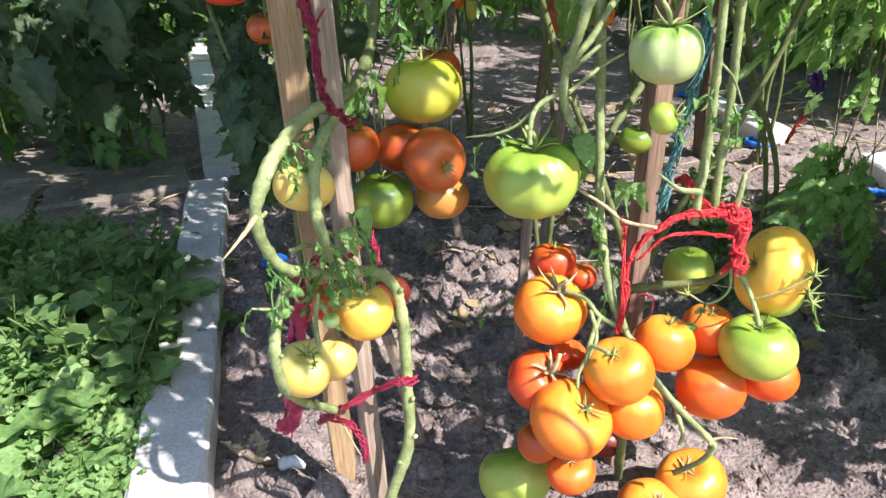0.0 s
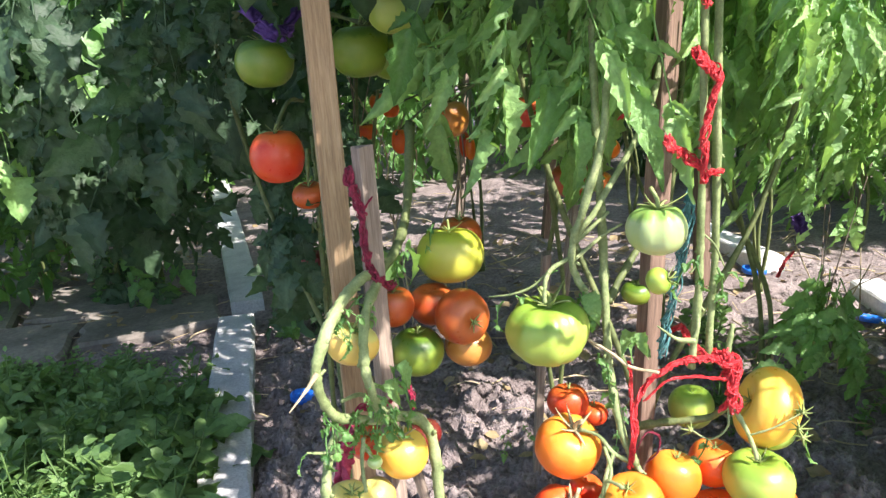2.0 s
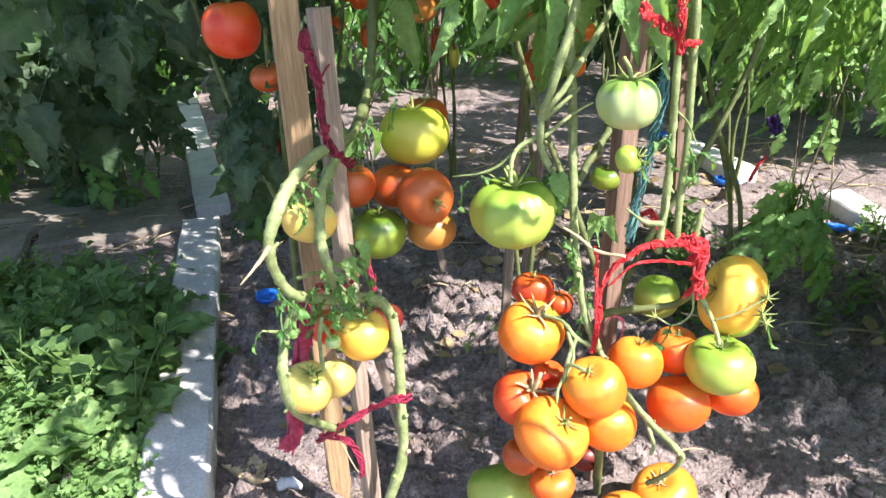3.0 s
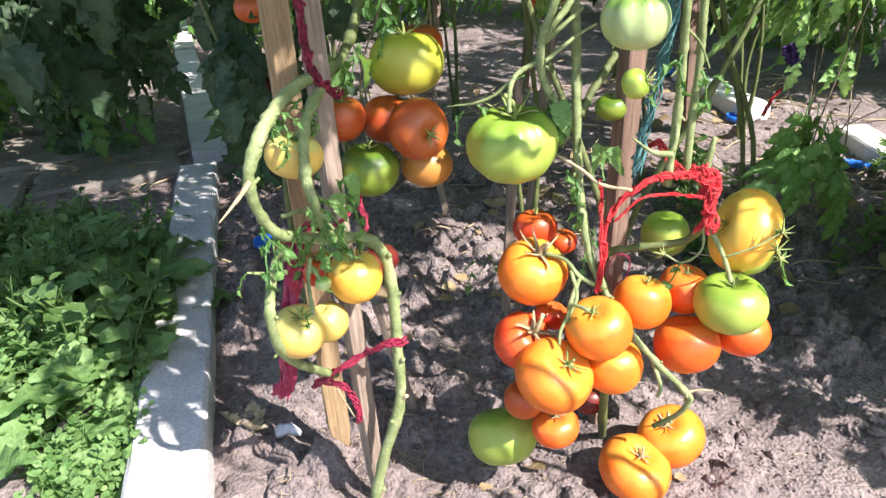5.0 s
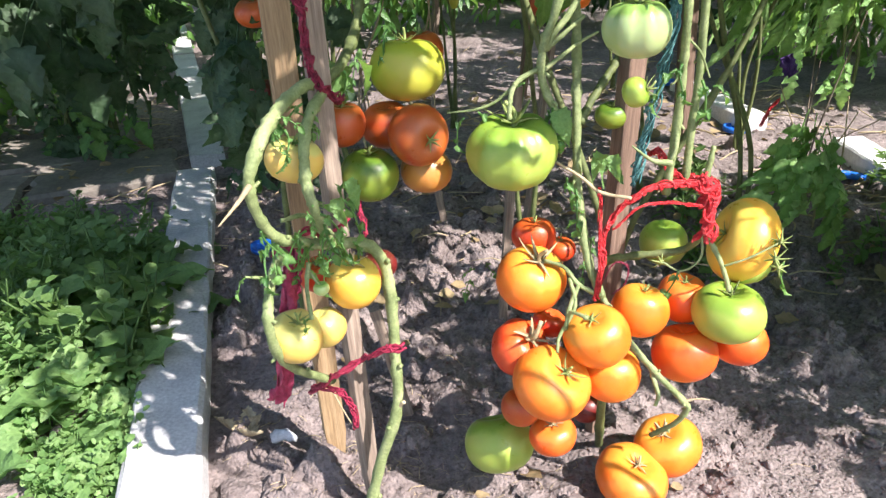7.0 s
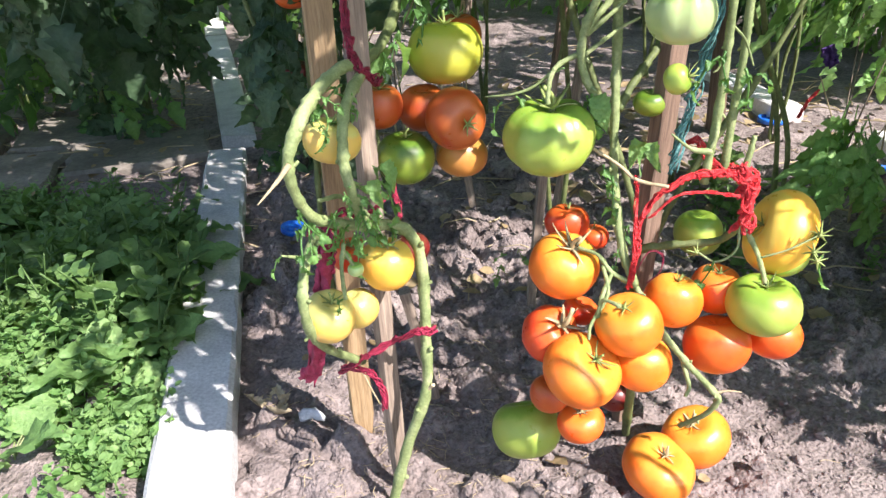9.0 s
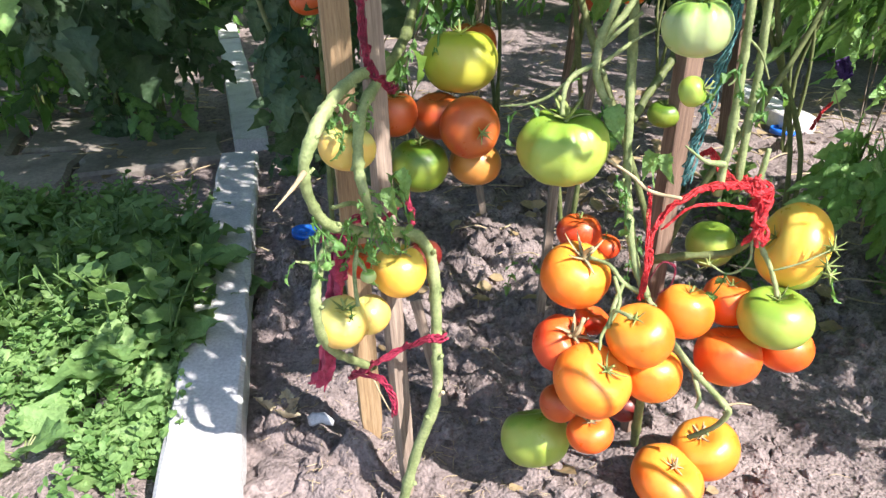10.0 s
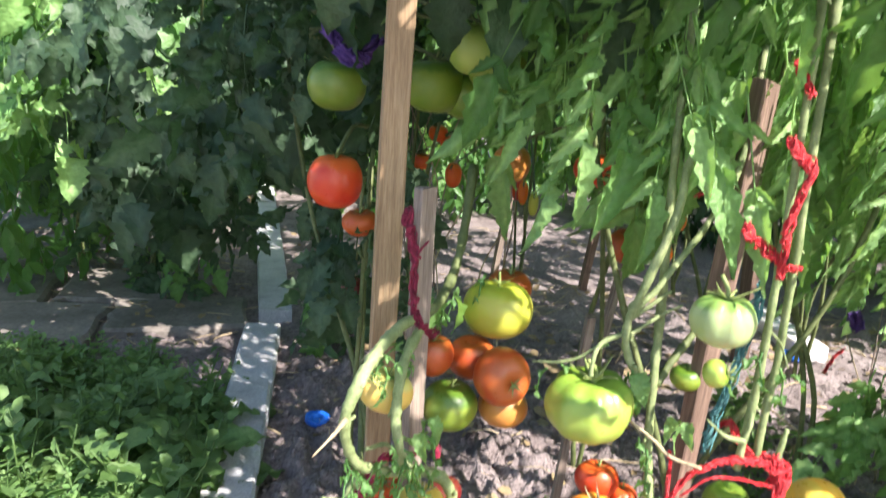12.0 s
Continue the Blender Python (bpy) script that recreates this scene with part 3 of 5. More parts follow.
def border_board(a, b, high, seed):
    a, b = Vector(a), Vector(b)
    d = (b - a).normalized()
    s = Vector((-d.y, d.x, 0))
    rnd = random.Random(seed)
    verts, faces = [], []
    n, w, c = 12, 0.1, 0.006
    prof = [(0, -0.05), (0, high - c), (c, high), (w - c, high), (w, high - c), (w, -0.05)]
    for i in range(n + 1):
        q = a + (b - a) * (i / n)
        for x, z in prof:
            p = q + s * x
            verts.append((p.x + rnd.uniform(-0.001, 0.001), p.y, z + rnd.uniform(-0.0015, 0.0015)))
        if i:
            for k in range(5):
                u, v = (i - 1) * 6, i * 6
                faces.append((u + k, u + k + 1, v + k + 1, v + k))
    faces += [tuple(range(6))[::-1], tuple(range(n * 6, n * 6 + 6))]
    ob = new("border_kerb", mesh_of("border_kerb", verts, faces, BOARD, smooth=False))
    return tagged(ob, "sunlit whitish kerb beam along the far edge of the bed", "kerb", "kerb stones along the bed")


border_board((1.016, 2.717, 0.04), (0.837, 3.227, 0.04), 0.045, 4)
border_board((1.307, 2.014, 0.04), (1.242, 2.457, 0.04), 0.045, 5)

# ---- stakes ----
stake("stake", (-0.083, 0.93, 0), (-0.064, 0.883, 1.45), 0.034, 0.02, PINE, "sawn light-brown pine stake tied among tomato stems", 0.03, 1, 4)
stake("stake", (-0.001, 0.836, 0), (-0.014, 0.844, 0.78), 0.026, 0.014, GREYWOOD, "shorter greyed wooden stake with a pale sawn top", 0.14, 2, 4)
stake("stake", (0.326, 1.013, 0), (0.36, 0.992, 0.93), 0.033, 0.02, REDWOOD, "reddish-brown wooden stake bound with red netting", 0.1, 3, -12)
stake("stake", (0.007, 1.055, 0), (-0.034, 1.055, 0.2), 0.03, 0.018, GREYWOOD, "short dark broken stake leaning beside the stem", 0.0, 4, 20)
stake("stake", (-0.036, 1.865, 0), (-0.061, 1.865, 0.16), 0.032, 0.02, GREYWOOD, "short pale peg standing in the soil", 0.0, 5, 10)
stake("stake", (0.157, 1.314, 0), (0.189, 1.314, 0.5), 0.022, 0.016, GREYWOOD, "thin weathered stick behind the green tomato", 0.0, 6, 10)
stake("stake", (0.189, 1.818, 0), (0.248, 1.818, 0.5), 0.02, 0.016, GREYWOOD, "thin weathered stick farther back in the bed", 0.0, 7, 30)
stake("stake", (0.686, 2.504, 0), (0.647, 2.494, 1.1), 0.07, 0.03, REDWOOD, "dark brown stake in shade among the plants", 0.0, 8, 5)
stake("stake", (0.127, 3.18, 0), (0.239, 3.18, 1.1), 0.05, 0.03, REDWOOD, "dark brown stake farther back in the bed", 0.0, 9, 15)
stake("stake", (-0.274, 3.204, 0), (-0.152, 3.204, 1.1), 0.04, 0.025, GREYWOOD, "weathered stake carrying the plants behind", 0.0, 10, 25)

# ---- the left plant ----
plant_a = tagged(empty("tomato_plant", (-0.003, 0.796, 0)), "bare-stemmed tomato plant tied to two stakes", "tomato plant", "tomato plants")


def along(plant, points, r0, r1, rise=0.0, **more):
    """A stem of the plant through points; rise carries its upper end on into the leaves."""
    o = Vector(plant.location)
    points = [Vector(p) for p in points]
    if rise:
        flip = points[-1].z > points[0].z
        line = points[::-1] if flip else points
        way = (line[0] - line[1]).normalized()
        line = [line[0] + way * rise * 0.5 + Vector((0, 0.04, rise * 0.55)), line[0] + way * rise * 0.4 + Vector((0, 0.01, rise * 0.1))] + line
        points = line[::-1] if flip else line
    ob = stem([tuple(Vector(p) - o) for p in points], r0, r1, plant, **more)
    if r0 < 0.006 or more.get("mat"):
        return ob
    rnd = random.Random(more.get("seed", 0) + 900)
    line = curve_points([Vector(p) - o for p in points], 6)
    for i in range(3, len(line) - 2, 7):
        q, d = line[i], (line[i + 1] - line[i - 1]).normalized()
        side = d.cross(Vector((rnd.uniform(-1, 1), rnd.uniform(-1, 1), rnd.uniform(-1, 1)))).normalized()
        k = r0 * rnd.uniform(0.35, 0.8)
        v, f = tube([q + side * r0 * 0.4, q + side * (r0 * 0.6 + k * 0.4) + d * k * 0.2, q + side * (r0 * 0.7 + k) + d * k * rnd.uniform(0.2, 1.2)], r0 * 0.42, r0 * 0.25, 6, 3, 0.2, seed=i)
        part("leaf_scar", mesh_of("leaf_scar", v, f, STEM), ob)
    return ob


along(plant_a, [(-0.002, 0.791, 0), (0.024, 0.798, 0.104), (0.053, 0.806, 0.198), (0.055, 0.813, 0.274), (0.053, 0.825, 0.351), (0.048, 0.827, 0.398), (0.034, 0.821, 0.427), (0.012, 0.804, 0.44), (-0.005, 0.779, 0.448)], 0.0098, 0.0085, seed=1)
along(plant_a, [(-0.001, 0.78, 0.447), (-0.023, 0.747, 0.467), (-0.039, 0.716, 0.488), (-0.045, 0.694, 0.523), (-0.045, 0.685, 0.557), (-0.04, 0.697, 0.584), (-0.035, 0.728, 0.604), (-0.03, 0.766, 0.617), (-0.021, 0.815, 0.624), (-0.011, 0.859, 0.618)], 0.0075, 0.009, seed=2)
along(plant_a, [(-0.008, 0.838, 0.611), (-0.009, 0.78, 0.598), (-0.006, 0.746, 0.575), (-0.004, 0.735, 0.542), (0.001, 0.732, 0.518), (0.003, 0.744, 0.49), (0.003, 0.777, 0.449)], 0.0078, 0.007, seed=3)
along(plant_a, [(-0.04, 0.738, 0.46), (-0.052, 0.737, 0.446), (-0.057, 0.716, 0.421), (-0.055, 0.697, 0.389), (-0.058, 0.715, 0.339), (-0.056, 0.76, 0.285), (-0.039, 0.83, 0.219)], 0.0078, 0.0072, seed=4)
along(plant_a, [(-0.042, 0.681, 0.56), (-0.051, 0.664, 0.547), (-0.063, 0.643, 0.533)], 0.0042, 0.0008, mat=STRAW, seed=5, name="twig", nodes_every=0)
along(plant_a, [(-0.031, 0.766, 0.617), (-0.04, 0.755, 0.611), (-0.05, 0.743, 0.599)], 0.003, 0.0008, mat=STRAW, seed=6, name="twig", nodes_every=0)
along(plant_a, [(-0.002, 0.781, 0.449), (-0.018, 0.761, 0.492), (-0.034, 0.725, 0.503)], 0.0045, 0.003, seed=7)
along(plant_a, [(-0.019, 0.748, 0.442), (-0.018, 0.729, 0.417), (-0.013, 0.718, 0.386)], 0.0035, 0.003, seed=8)
along(plant_a, [(-0.019, 0.744, 0.434), (-0.009, 0.74, 0.421), (-0.006, 0.743, 0.412)], 0.0025, 0.002, seed=9)
along(plant_a, [(-0.042, 0.733, 0.431), (-0.062, 0.717, 0.438), (-0.077, 0.707, 0.444)], 0.004, 0.0015, seed=10)
along(plant_a, [(-0.044, 0.825, 0.22), (-0.03, 0.82, 0.187), (-0.017, 0.82, 0.155)], 0.0022, 0.001, mat=STRAW, seed=11, name="twig", nodes_every=0)
along(plant_a, [(0.053, 0.806, 0.198), (0.06, 0.802, 0.207), (0.065, 0.801, 0.212)], 0.004, 0.003, mat=STRAW, seed=12, name="twig", nodes_every=0)
along(plant_a, [(-0.008, 0.861, 0.619), (0.002, 0.898, 0.633), (0.005, 0.956, 0.659), (0.002, 1.014, 0.705), (-0.004, 1.079, 0.781)], 0.008, 0.0085, mat=STEM_SHADED, seed=13)

tomato((-0.046, 0.748, 0.344), 0.0329, T_YELLOW, "pale yellow ripening tomato with a lobed side", (0.25, -0.25, 1), 0.96, 7, 0.09, seed=1)
tomato((-0.019, 0.774, 0.34), 0.0251, T_YELLOW, "pale yellow tomato pressed against its twin", (-0.3, -0.1, 1), 1.0, 5, 0.1, 0, seed=2)
tomato((0.015, 0.797, 0.391), 0.0336, T_GOLD, "golden yellow ribbed tomato under a dry calyx", (0.1, -0.1, 1), 0.98, 9, 0.05, 0.6, True, seed=3)
tomato((-0.006, 0.743, 0.412), 0.0090, T_PALE, "tiny pale green unripe tomato", (0, 0, 1), 0.95, 5, 0.03, 0, seed=4)
tomato((-0.042, 0.837, 0.379), 0.0262, T_RED, "dark red tomato hidden behind yellow ones", seed=5)
tomato((0.03, 0.868, 0.378), 0.0235, T_RED_SHADED, "red tomato behind the golden one, darkened for shade", seed=6)
tomato((-0.03, 0.775, 0.554), 0.0315, T_YELLOW, "peach-yellow tomato behind a thick stem", (0.2, 0.1, 1), 0.85, 6, 0.05, 0.5, seed=7)
tomato((-0.003, 0.879, 0.562), 0.0293, T_BROWN_SHADED, "brownish red tomato beside the stake", (0.1, 0, 1), 1.0, 6, 0.04, 0.5, seed=8)
tomato((0.066, 0.955, 0.61), 0.0475, T_OLIVE, "large olive-green tomato dappled with leaf shade", (0, 0.12, 1), 0.9, 8, 0.045, 0.5, seed=9)
tomato((0.07, 1.035, 0.615), 0.0332, T_BROWN_SHADED, "brownish orange tomato behind the olive one", (0, 0, 1), 0.95, seed=10)
tomato((0.091, 0.875, 0.548), 0.0368, T_BROWN_SHADED, "orange-brown tomato with a dry star calyx", (0.65, -0.75, 0.05), 0.95, 6, 0.03, 0.42, seed=11)
tomato((0.042, 0.929, 0.546), 0.0320, T_BROWN_SHADED, "dark brownish red tomato in the truss", (0, -0.2, 1), 0.95, calyx=0, seed=12)
tomato((0.028, 0.873, 0.5), 0.0357, T_GREEN_SHADED, "dark green tomato hanging in shade", (0.1, -0.1, 1), 0.95, 6, 0.03, 0.4, seed=13)
tomato((0.09, 0.915, 0.491), 0.0326, T_AMBER, "ripening brownish orange tomato below the truss", (0.2, 0, 1), 0.9, 6, 0.03, 0, seed=14)

# ---- the right plant ----
plant_b = tagged(empty("tomato_plant", (0.334, 0.993, 0)), "fruit-laden tomato plant tied to a brown stake", "tomato plant", "tomato plants")
along(plant_b, [(0.271, 0.939, 0.697), (0.275, 0.944, 0.633), (0.277, 0.94, 0.574), (0.28, 0.924, 0.487), (0.286, 0.907, 0.433), (0.299, 0.884, 0.374), (0.316, 0.873, 0.336)], 0.007, 0.0075, seed=21, rise=0.3)
along(plant_b, [(0.249, 0.897, 0.685), (0.237, 0.897, 0.649), (0.234, 0.895, 0.615), (0.244, 0.898, 0.585), (0.252, 0.899, 0.571)], 0.007, 0.0055, seed=22, rise=0.2)
along(plant_b, [(0.235, 0.896, 0.623), (0.212, 0.889, 0.612), (0.202, 0.883, 0.601), (0.199, 0.878, 0.583), (0.199, 0.877, 0.567)], 0.0042, 0.0035, seed=23)
along(plant_b, [(0.212, 0.889, 0.612), (0.184, 0.887, 0.587), (0.159, 0.882, 0.578), (0.126, 0.878, 0.575)], 0.003, 0.0012, seed=24)
along(plant_b, [(0.239, 0.898, 0.642), (0.257, 0.908, 0.656), (0.281, 0.925, 0.674)], 0.0045, 0.003, seed=25)
along(plant_b, [(0.388, 0.884, 0.69), (0.39, 0.891, 0.619), (0.39, 0.896, 0.554), (0.386, 0.899, 0.468)], 0.0062, 0.0062, seed=26, rise=0.42)
along(plant_b, [(0.41, 0.91, 0.687), (0.413, 0.917, 0.613), (0.411, 0.919, 0.541), (0.411, 0.92, 0.466)], 0.0062, 0.0062, seed=27, rise=0.42)
along(plant_b, [(0.439, 0.918, 0.522), (0.435, 0.915, 0.494), (0.428, 0.91, 0.463)], 0.0035, 0.0068, seed=28)
along(plant_b, [(0.34, 0.881, 0.534), (0.364, 0.883, 0.516), (0.387, 0.888, 0.511)], 0.0012, 0.0055, seed=29, name="twig", nodes_every=0)
along(plant_b, [(0.312, 0.876, 0.34), (0.333, 0.862, 0.311), (0.356, 0.85, 0.278), (0.392, 0.851, 0.234), (0.427, 0.852, 0.194), (0.432, 0.853, 0.181), (0.419, 0.859, 0.152), (0.393, 0.875, 0.117)], 0.006, 0.0045, seed=30)
along(plant_b, [(0.425, 0.852, 0.194), (0.442, 0.852, 0.2), (0.458, 0.849, 0.202)], 0.0028, 0.0008, mat=STRAW, seed=31, name="twig", nodes_every=0)
along(plant_b, [(0.382, 0.855, 0.237), (0.39, 0.837, 0.215), (0.386, 0.829, 0.203)], 0.004, 0.003, seed=32)
along(plant_b, [(0.31, 0.871, 0.341), (0.285, 0.87, 0.356), (0.267, 0.88, 0.374), (0.242, 0.889, 0.379)], 0.0045, 0.003, seed=33)
along(plant_b, [(0.285, 0.869, 0.355), (0.275, 0.847, 0.336), (0.27, 0.833, 0.312), (0.275, 0.835, 0.335), (0.295, 0.818, 0.338)], 0.004, 0.003, seed=34)
along(plant_b, [(0.274, 0.874, 0.362), (0.281, 0.847, 0.337), (0.263, 0.829, 0.305), (0.26, 0.809, 0.293)], 0.0035, 0.0025, seed=35)
along(plant_b, [(0.322, 0.962, 0.343), (0.365, 0.952, 0.357), (0.42, 0.948, 0.368), (0.442, 0.934, 0.396)], 0.0075, 0.006, mat=STEM_SHADED, seed=36)
along(plant_b, [(0.444, 0.915, 0.405), (0.459, 0.899, 0.379), (0.467, 0.892, 0.359), (0.472, 0.887, 0.342)], 0.0045, 0.0035, seed=37)
along(plant_b, [(0.462, 0.895, 0.373), (0.492, 0.893, 0.387), (0.527, 0.902, 0.404)], 0.002, 0.0012, seed=38)
along(plant_b, [(0.438, 0.918, 0.407), (0.436, 0.904, 0.379), (0.414, 0.901, 0.362), (0.391, 0.909, 0.37)], 0.0022, 0.0016, seed=39)
along(plant_b, [(0.252, 0.896, 0.51), (0.283, 0.888, 0.493), (0.308, 0.889, 0.473), (0.344, 0.883, 0.468)], 0.0022, 0.003, mat=STRAW, seed=40, name="twig", nodes_every=0)
along(plant_b, [(0.333, 0.98, 0), (0.325, 0.895, 0.145), (0.324, 0.9, 0.237), (0.316, 0.876, 0.33)], 0.009, 0.0085, mat=STEM_SHADED, seed=41)

along(plant_b, [(0.236, 0.896, 0.641), (0.251, 0.904, 0.663), (0.273, 0.918, 0.693)], 0.005, 0.005, seed=42, rise=0.3)
along(plant_b, [(0.237, 0.896, 0.619), (0.259, 0.914, 0.633), (0.28, 0.93, 0.645), (0.299, 0.941, 0.653)], 0.0032, 0.002, seed=43)
along(plant_b, [(0.282, 0.937, 0.544), (0.297, 0.954, 0.571), (0.317, 0.979, 0.596), (0.33, 1.002, 0.615)], 0.0068, 0.0055, mat=STEM_SHADED, seed=44, rise=0.3)
along(plant_b, [(0.39, 0.892, 0.622), (0.383, 0.89, 0.607), (0.378, 0.89, 0.602)], 0.002, 0.0012, seed=45)
along(plant_b, [(0.39, 0.888, 0.655), (0.407, 0.892, 0.637), (0.42, 0.894, 0.609)], 0.0022, 0.0012, seed=46)
along(plant_b, [(0.39, 0.896, 0.554), (0.39, 0.888, 0.53), (0.384, 0.888, 0.511)], 0.004, 0.003, seed=47)

tomato((0.203, 0.89, 0.525), 0.0544, T_GREEN, "large bright green beefsteak tomato", (0.0, -0.1, 1), 0.87, 8, 0.32, 0.75, seed=21)
tomato((0.332, 0.839, 0.673), 0.0339, T_PALE, "pale green unripe ribbed tomato", (0, 0, 1), 0.94, 7, 0.34, 0.95, seed=22)
tomato((0.337, 0.859, 0.602), 0.0164, T_GREEN, "small round green tomato with a star calyx", (0.9, -0.2, 0.35), 0.95, 5, 0.03, 1.0, seed=23)
tomato((0.325, 0.995, 0.538), 0.0215, T_GREEN_SHADED, "small dark green tomato in shade", seed=24)
tomato((0.225, 0.9, 0.347), 0.0465, T_ORANGE, "orange ribbed tomato at the top of the cluster", (0.35, -0.25, 1), 0.92, 9, 0.08, 0.75, True, seed=25)
tomato((0.227, 0.989, 0.367), 0.0306, T_RED, "red tomato behind the orange cluster", (0, 0.1, 1), 0.9, 7, 0.015, 0.4, seed=26)
tomato((0.264, 0.998, 0.342), 0.0213, T_RED, "small dark red tomato in shade", (0, 0, 1), seed=27)
tomato((0.212, 0.87, 0.258), 0.0383, T_RED, "ripe red deeply ribbed tomato with a dry calyx", (0.5, -0.45, 0.8), 0.98, 9, 0.16, 1.0, True, seed=28)
tomato((0.25, 0.914, 0.27), 0.0237, T_RED, "small ripe red tomato between orange ones", (0.2, 0, 1), 0.8, 7, 0.1, 0, seed=29)
tomato((0.256, 0.816, 0.241), 0.0510, T_ORANGE, "large glossy orange beefsteak tomato", (0.5, -0.3, 0.8), 0.82, 6, 0.045, 0.44, seed=30)
tomato((0.31, 0.84, 0.299), 0.0424, T_ORANGE, "orange tomato with a small green calyx", (-0.3, -0.25, 1), 0.92, 7, 0.05, 0.4, seed=31)
tomato((0.331, 0.858, 0.231), 0.0387, T_ORANGE, "orange tomato tucked under another", (0, 0, 1), 1.0, 6, 0.03, 0, seed=32)
tomato((0.367, 0.9, 0.303), 0.0372, T_ORANGE, "smooth round orange tomato", (0.2, 0.1, 1), 1.0, 6, 0.025, 0.35, seed=33)
tomato((0.429, 0.953, 0.294), 0.0353, T_SCARLET, "reddish orange tomato in the upper truss", (0.1, -0.1, 1), 0.98, 7, 0.05, 0.4, seed=34)
tomato((0.431, 0.907, 0.235), 0.043, T_SCARLET, "large reddish orange tomato under a green one", (-0.1, 0.2, 1), 0.96, 6, 0.03, 0, seed=35)
tomato((0.48, 0.906, 0.301), 0.0465, T_GREEN, "green ribbed tomato starting to ripen", (0.0, 0.0, 1), 0.86, 7, 0.06, 0.4, seed=36)
tomato((0.509, 0.944, 0.233), 0.0392, T_SCARLET, "red tomato behind the green one", (0.1, 0, 1), 0.85, 6, 0.03, 0, seed=37)
tomato((0.504, 0.974, 0.372), 0.0583, T_GOLD, "yellow-orange tomato turned on its side", (-0.85, 0.0, 0.35), 0.74, 6, 0.035, 0.3, seed=38)
tomato((0.508, 0.96, 0.345), 0.0328, T_GREEN, "green-yellow tomato below the yellow one", (-0.3, 0.0, 0.8), 0.8, 6, 0.035, 0, seed=39)
tomato((0.411, 1.027, 0.342), 0.0341, T_GREEN, "green tomato behind the red netting", (0, 0, 1), 1.0, 6, 0.03, 0, seed=40)
tomato((0.214, 0.84, 0.182), 0.0266, T_BROWN_SHADED, "brownish orange tomato in the cluster's shade", (0, 0, 1), 1.0, 6, 0.03, 0, seed=41)
tomato((0.259, 0.834, 0.143), 0.0319, T_SCARLET, "small reddish orange tomato at the bottom", (-0.1, -0.1, 1), 0.8, 7, 0.05, 0.75, True, seed=42)
tomato((0.305, 0.935, 0.115), 0.026, T_RED_SHADED, "dark red tomato shaded by the cluster", (0, 0, 1), 0.95, 6, 0.03, 0, seed=43)
tomato((0.183, 0.877, 0.087), 0.0511, T_GREEN, "plain green tomato resting on the soil", (-0.2, 0.5, 0.8), 0.9, 5, 0.03, 0, seed=44)
tomato((0.371, 0.877, 0.036), 0.0535, T_ORANGE, "orange ribbed tomato lying on the soil", (0.3, -0.1, 1), 0.75, 8, 0.07, 0.4, True, seed=45)
tomato((0.428, 0.931, 0.051), 0.0493, T_ORANGE, "orange tomato lying on the soil behind another", (-0.3, -0.2, 1), 0.84, 7, 0.06, 0.55, True, seed=46)

# ---- fruit farther back ----
tomato((-0.207, 1.05, 0.742), 0.0425, T_RED, "large red tomato hanging in shade", (0, 0, 1), 1.05, 6, 0.03, 0.4, seed=51)
tomato((-0.214, 1.186, 0.651), 0.0302, T_BROWN_SHADED, "orange tomato hidden in dark leaves", seed=52)
# The amber skin is darker than this fruit, in place of its shade.
tomato((-0.002, 1.464, 0.741), 0.0372, T_AMBER, "amber tomato hanging in shade", (0, 0, 1), 1.1, seed=53)
tomato((0.162, 1.331, 0.762), 0.0355, T_RED, "red tomato among hanging leaves", seed=54)
tomato((0.193, 1.38, 0.736), 0.0282, T_RED, "red tomato beside another among leaves", seed=55)
tomato((0.237, 1.216, 0.658), 0.0368, T_BROWN_SHADED, "brownish orange tomato behind the stems", seed=56)
tomato((0.282, 1.185, 0.66), 0.0208, T_ORANGE, "orange tomato partly behind a stem", seed=57)
tomato((0.29, 1.174, 0.715), 0.0223, T_ORANGE, "light orange tomato under a leaf", seed=58)
tomato((-0.245, 1.248, 0.513), 0.022, T_RED_SHADED, "tomato in deep shade, skin darkened to wine red", seed=60)
for spot, size, mat in (((-0.013, 1.084, 0.946), 0.042, T_GREEN), ((0.006, 1.17, 0.921), 0.046, T_GREEN_SHADED), ((-0.101, 1.196, 0.888), 0.05, T_GREEN_SHADED), ((-0.052, 1.229, 0.875), 0.045, T_GREEN_SHADED), ((-0.229, 1.1, 0.881), 0.045, T_GREEN_SHADED)):
    tomato(spot, size, mat, "green unripe tomato high in the shade", (0, 0, 1), 0.95, seed=int(size * 9000) % 89)
for spot, size, long in (((-0.29, 2.018, 0.734), 0.027, 1.0), ((-0.258, 2.024, 0.71), 0.024, 1.0), ((-0.327, 2, 0.654), 0.03, 0.85), ((-0.238, 2.018, 0.621), 0.023, 1.7)):
    tomato(spot, size, T_SCARLET, "small orange-red plum tomato on a dry vine", (0, 0, 1), long, 4, 0.01, 0.6, True, seed=int(size * 9000), name="plum_tomato", group="plum tomatoes")
for spot, size, mat in (((-0.042, 2.049, 0.588), 0.014, T_ORANGE), ((-0.062, 2.078, 0.597), 0.016, T_RED), ((-0.01, 2.048, 0.559), 0.014, T_OLIVE)):
    tomato(spot, size, mat, "narrow pointed pepper on a far plant", (0, 0, 1), 2.6, 4, 0.05, 0.6, seed=int(size * 9000), name="pepper", group="peppers")["category"] = "pepper"

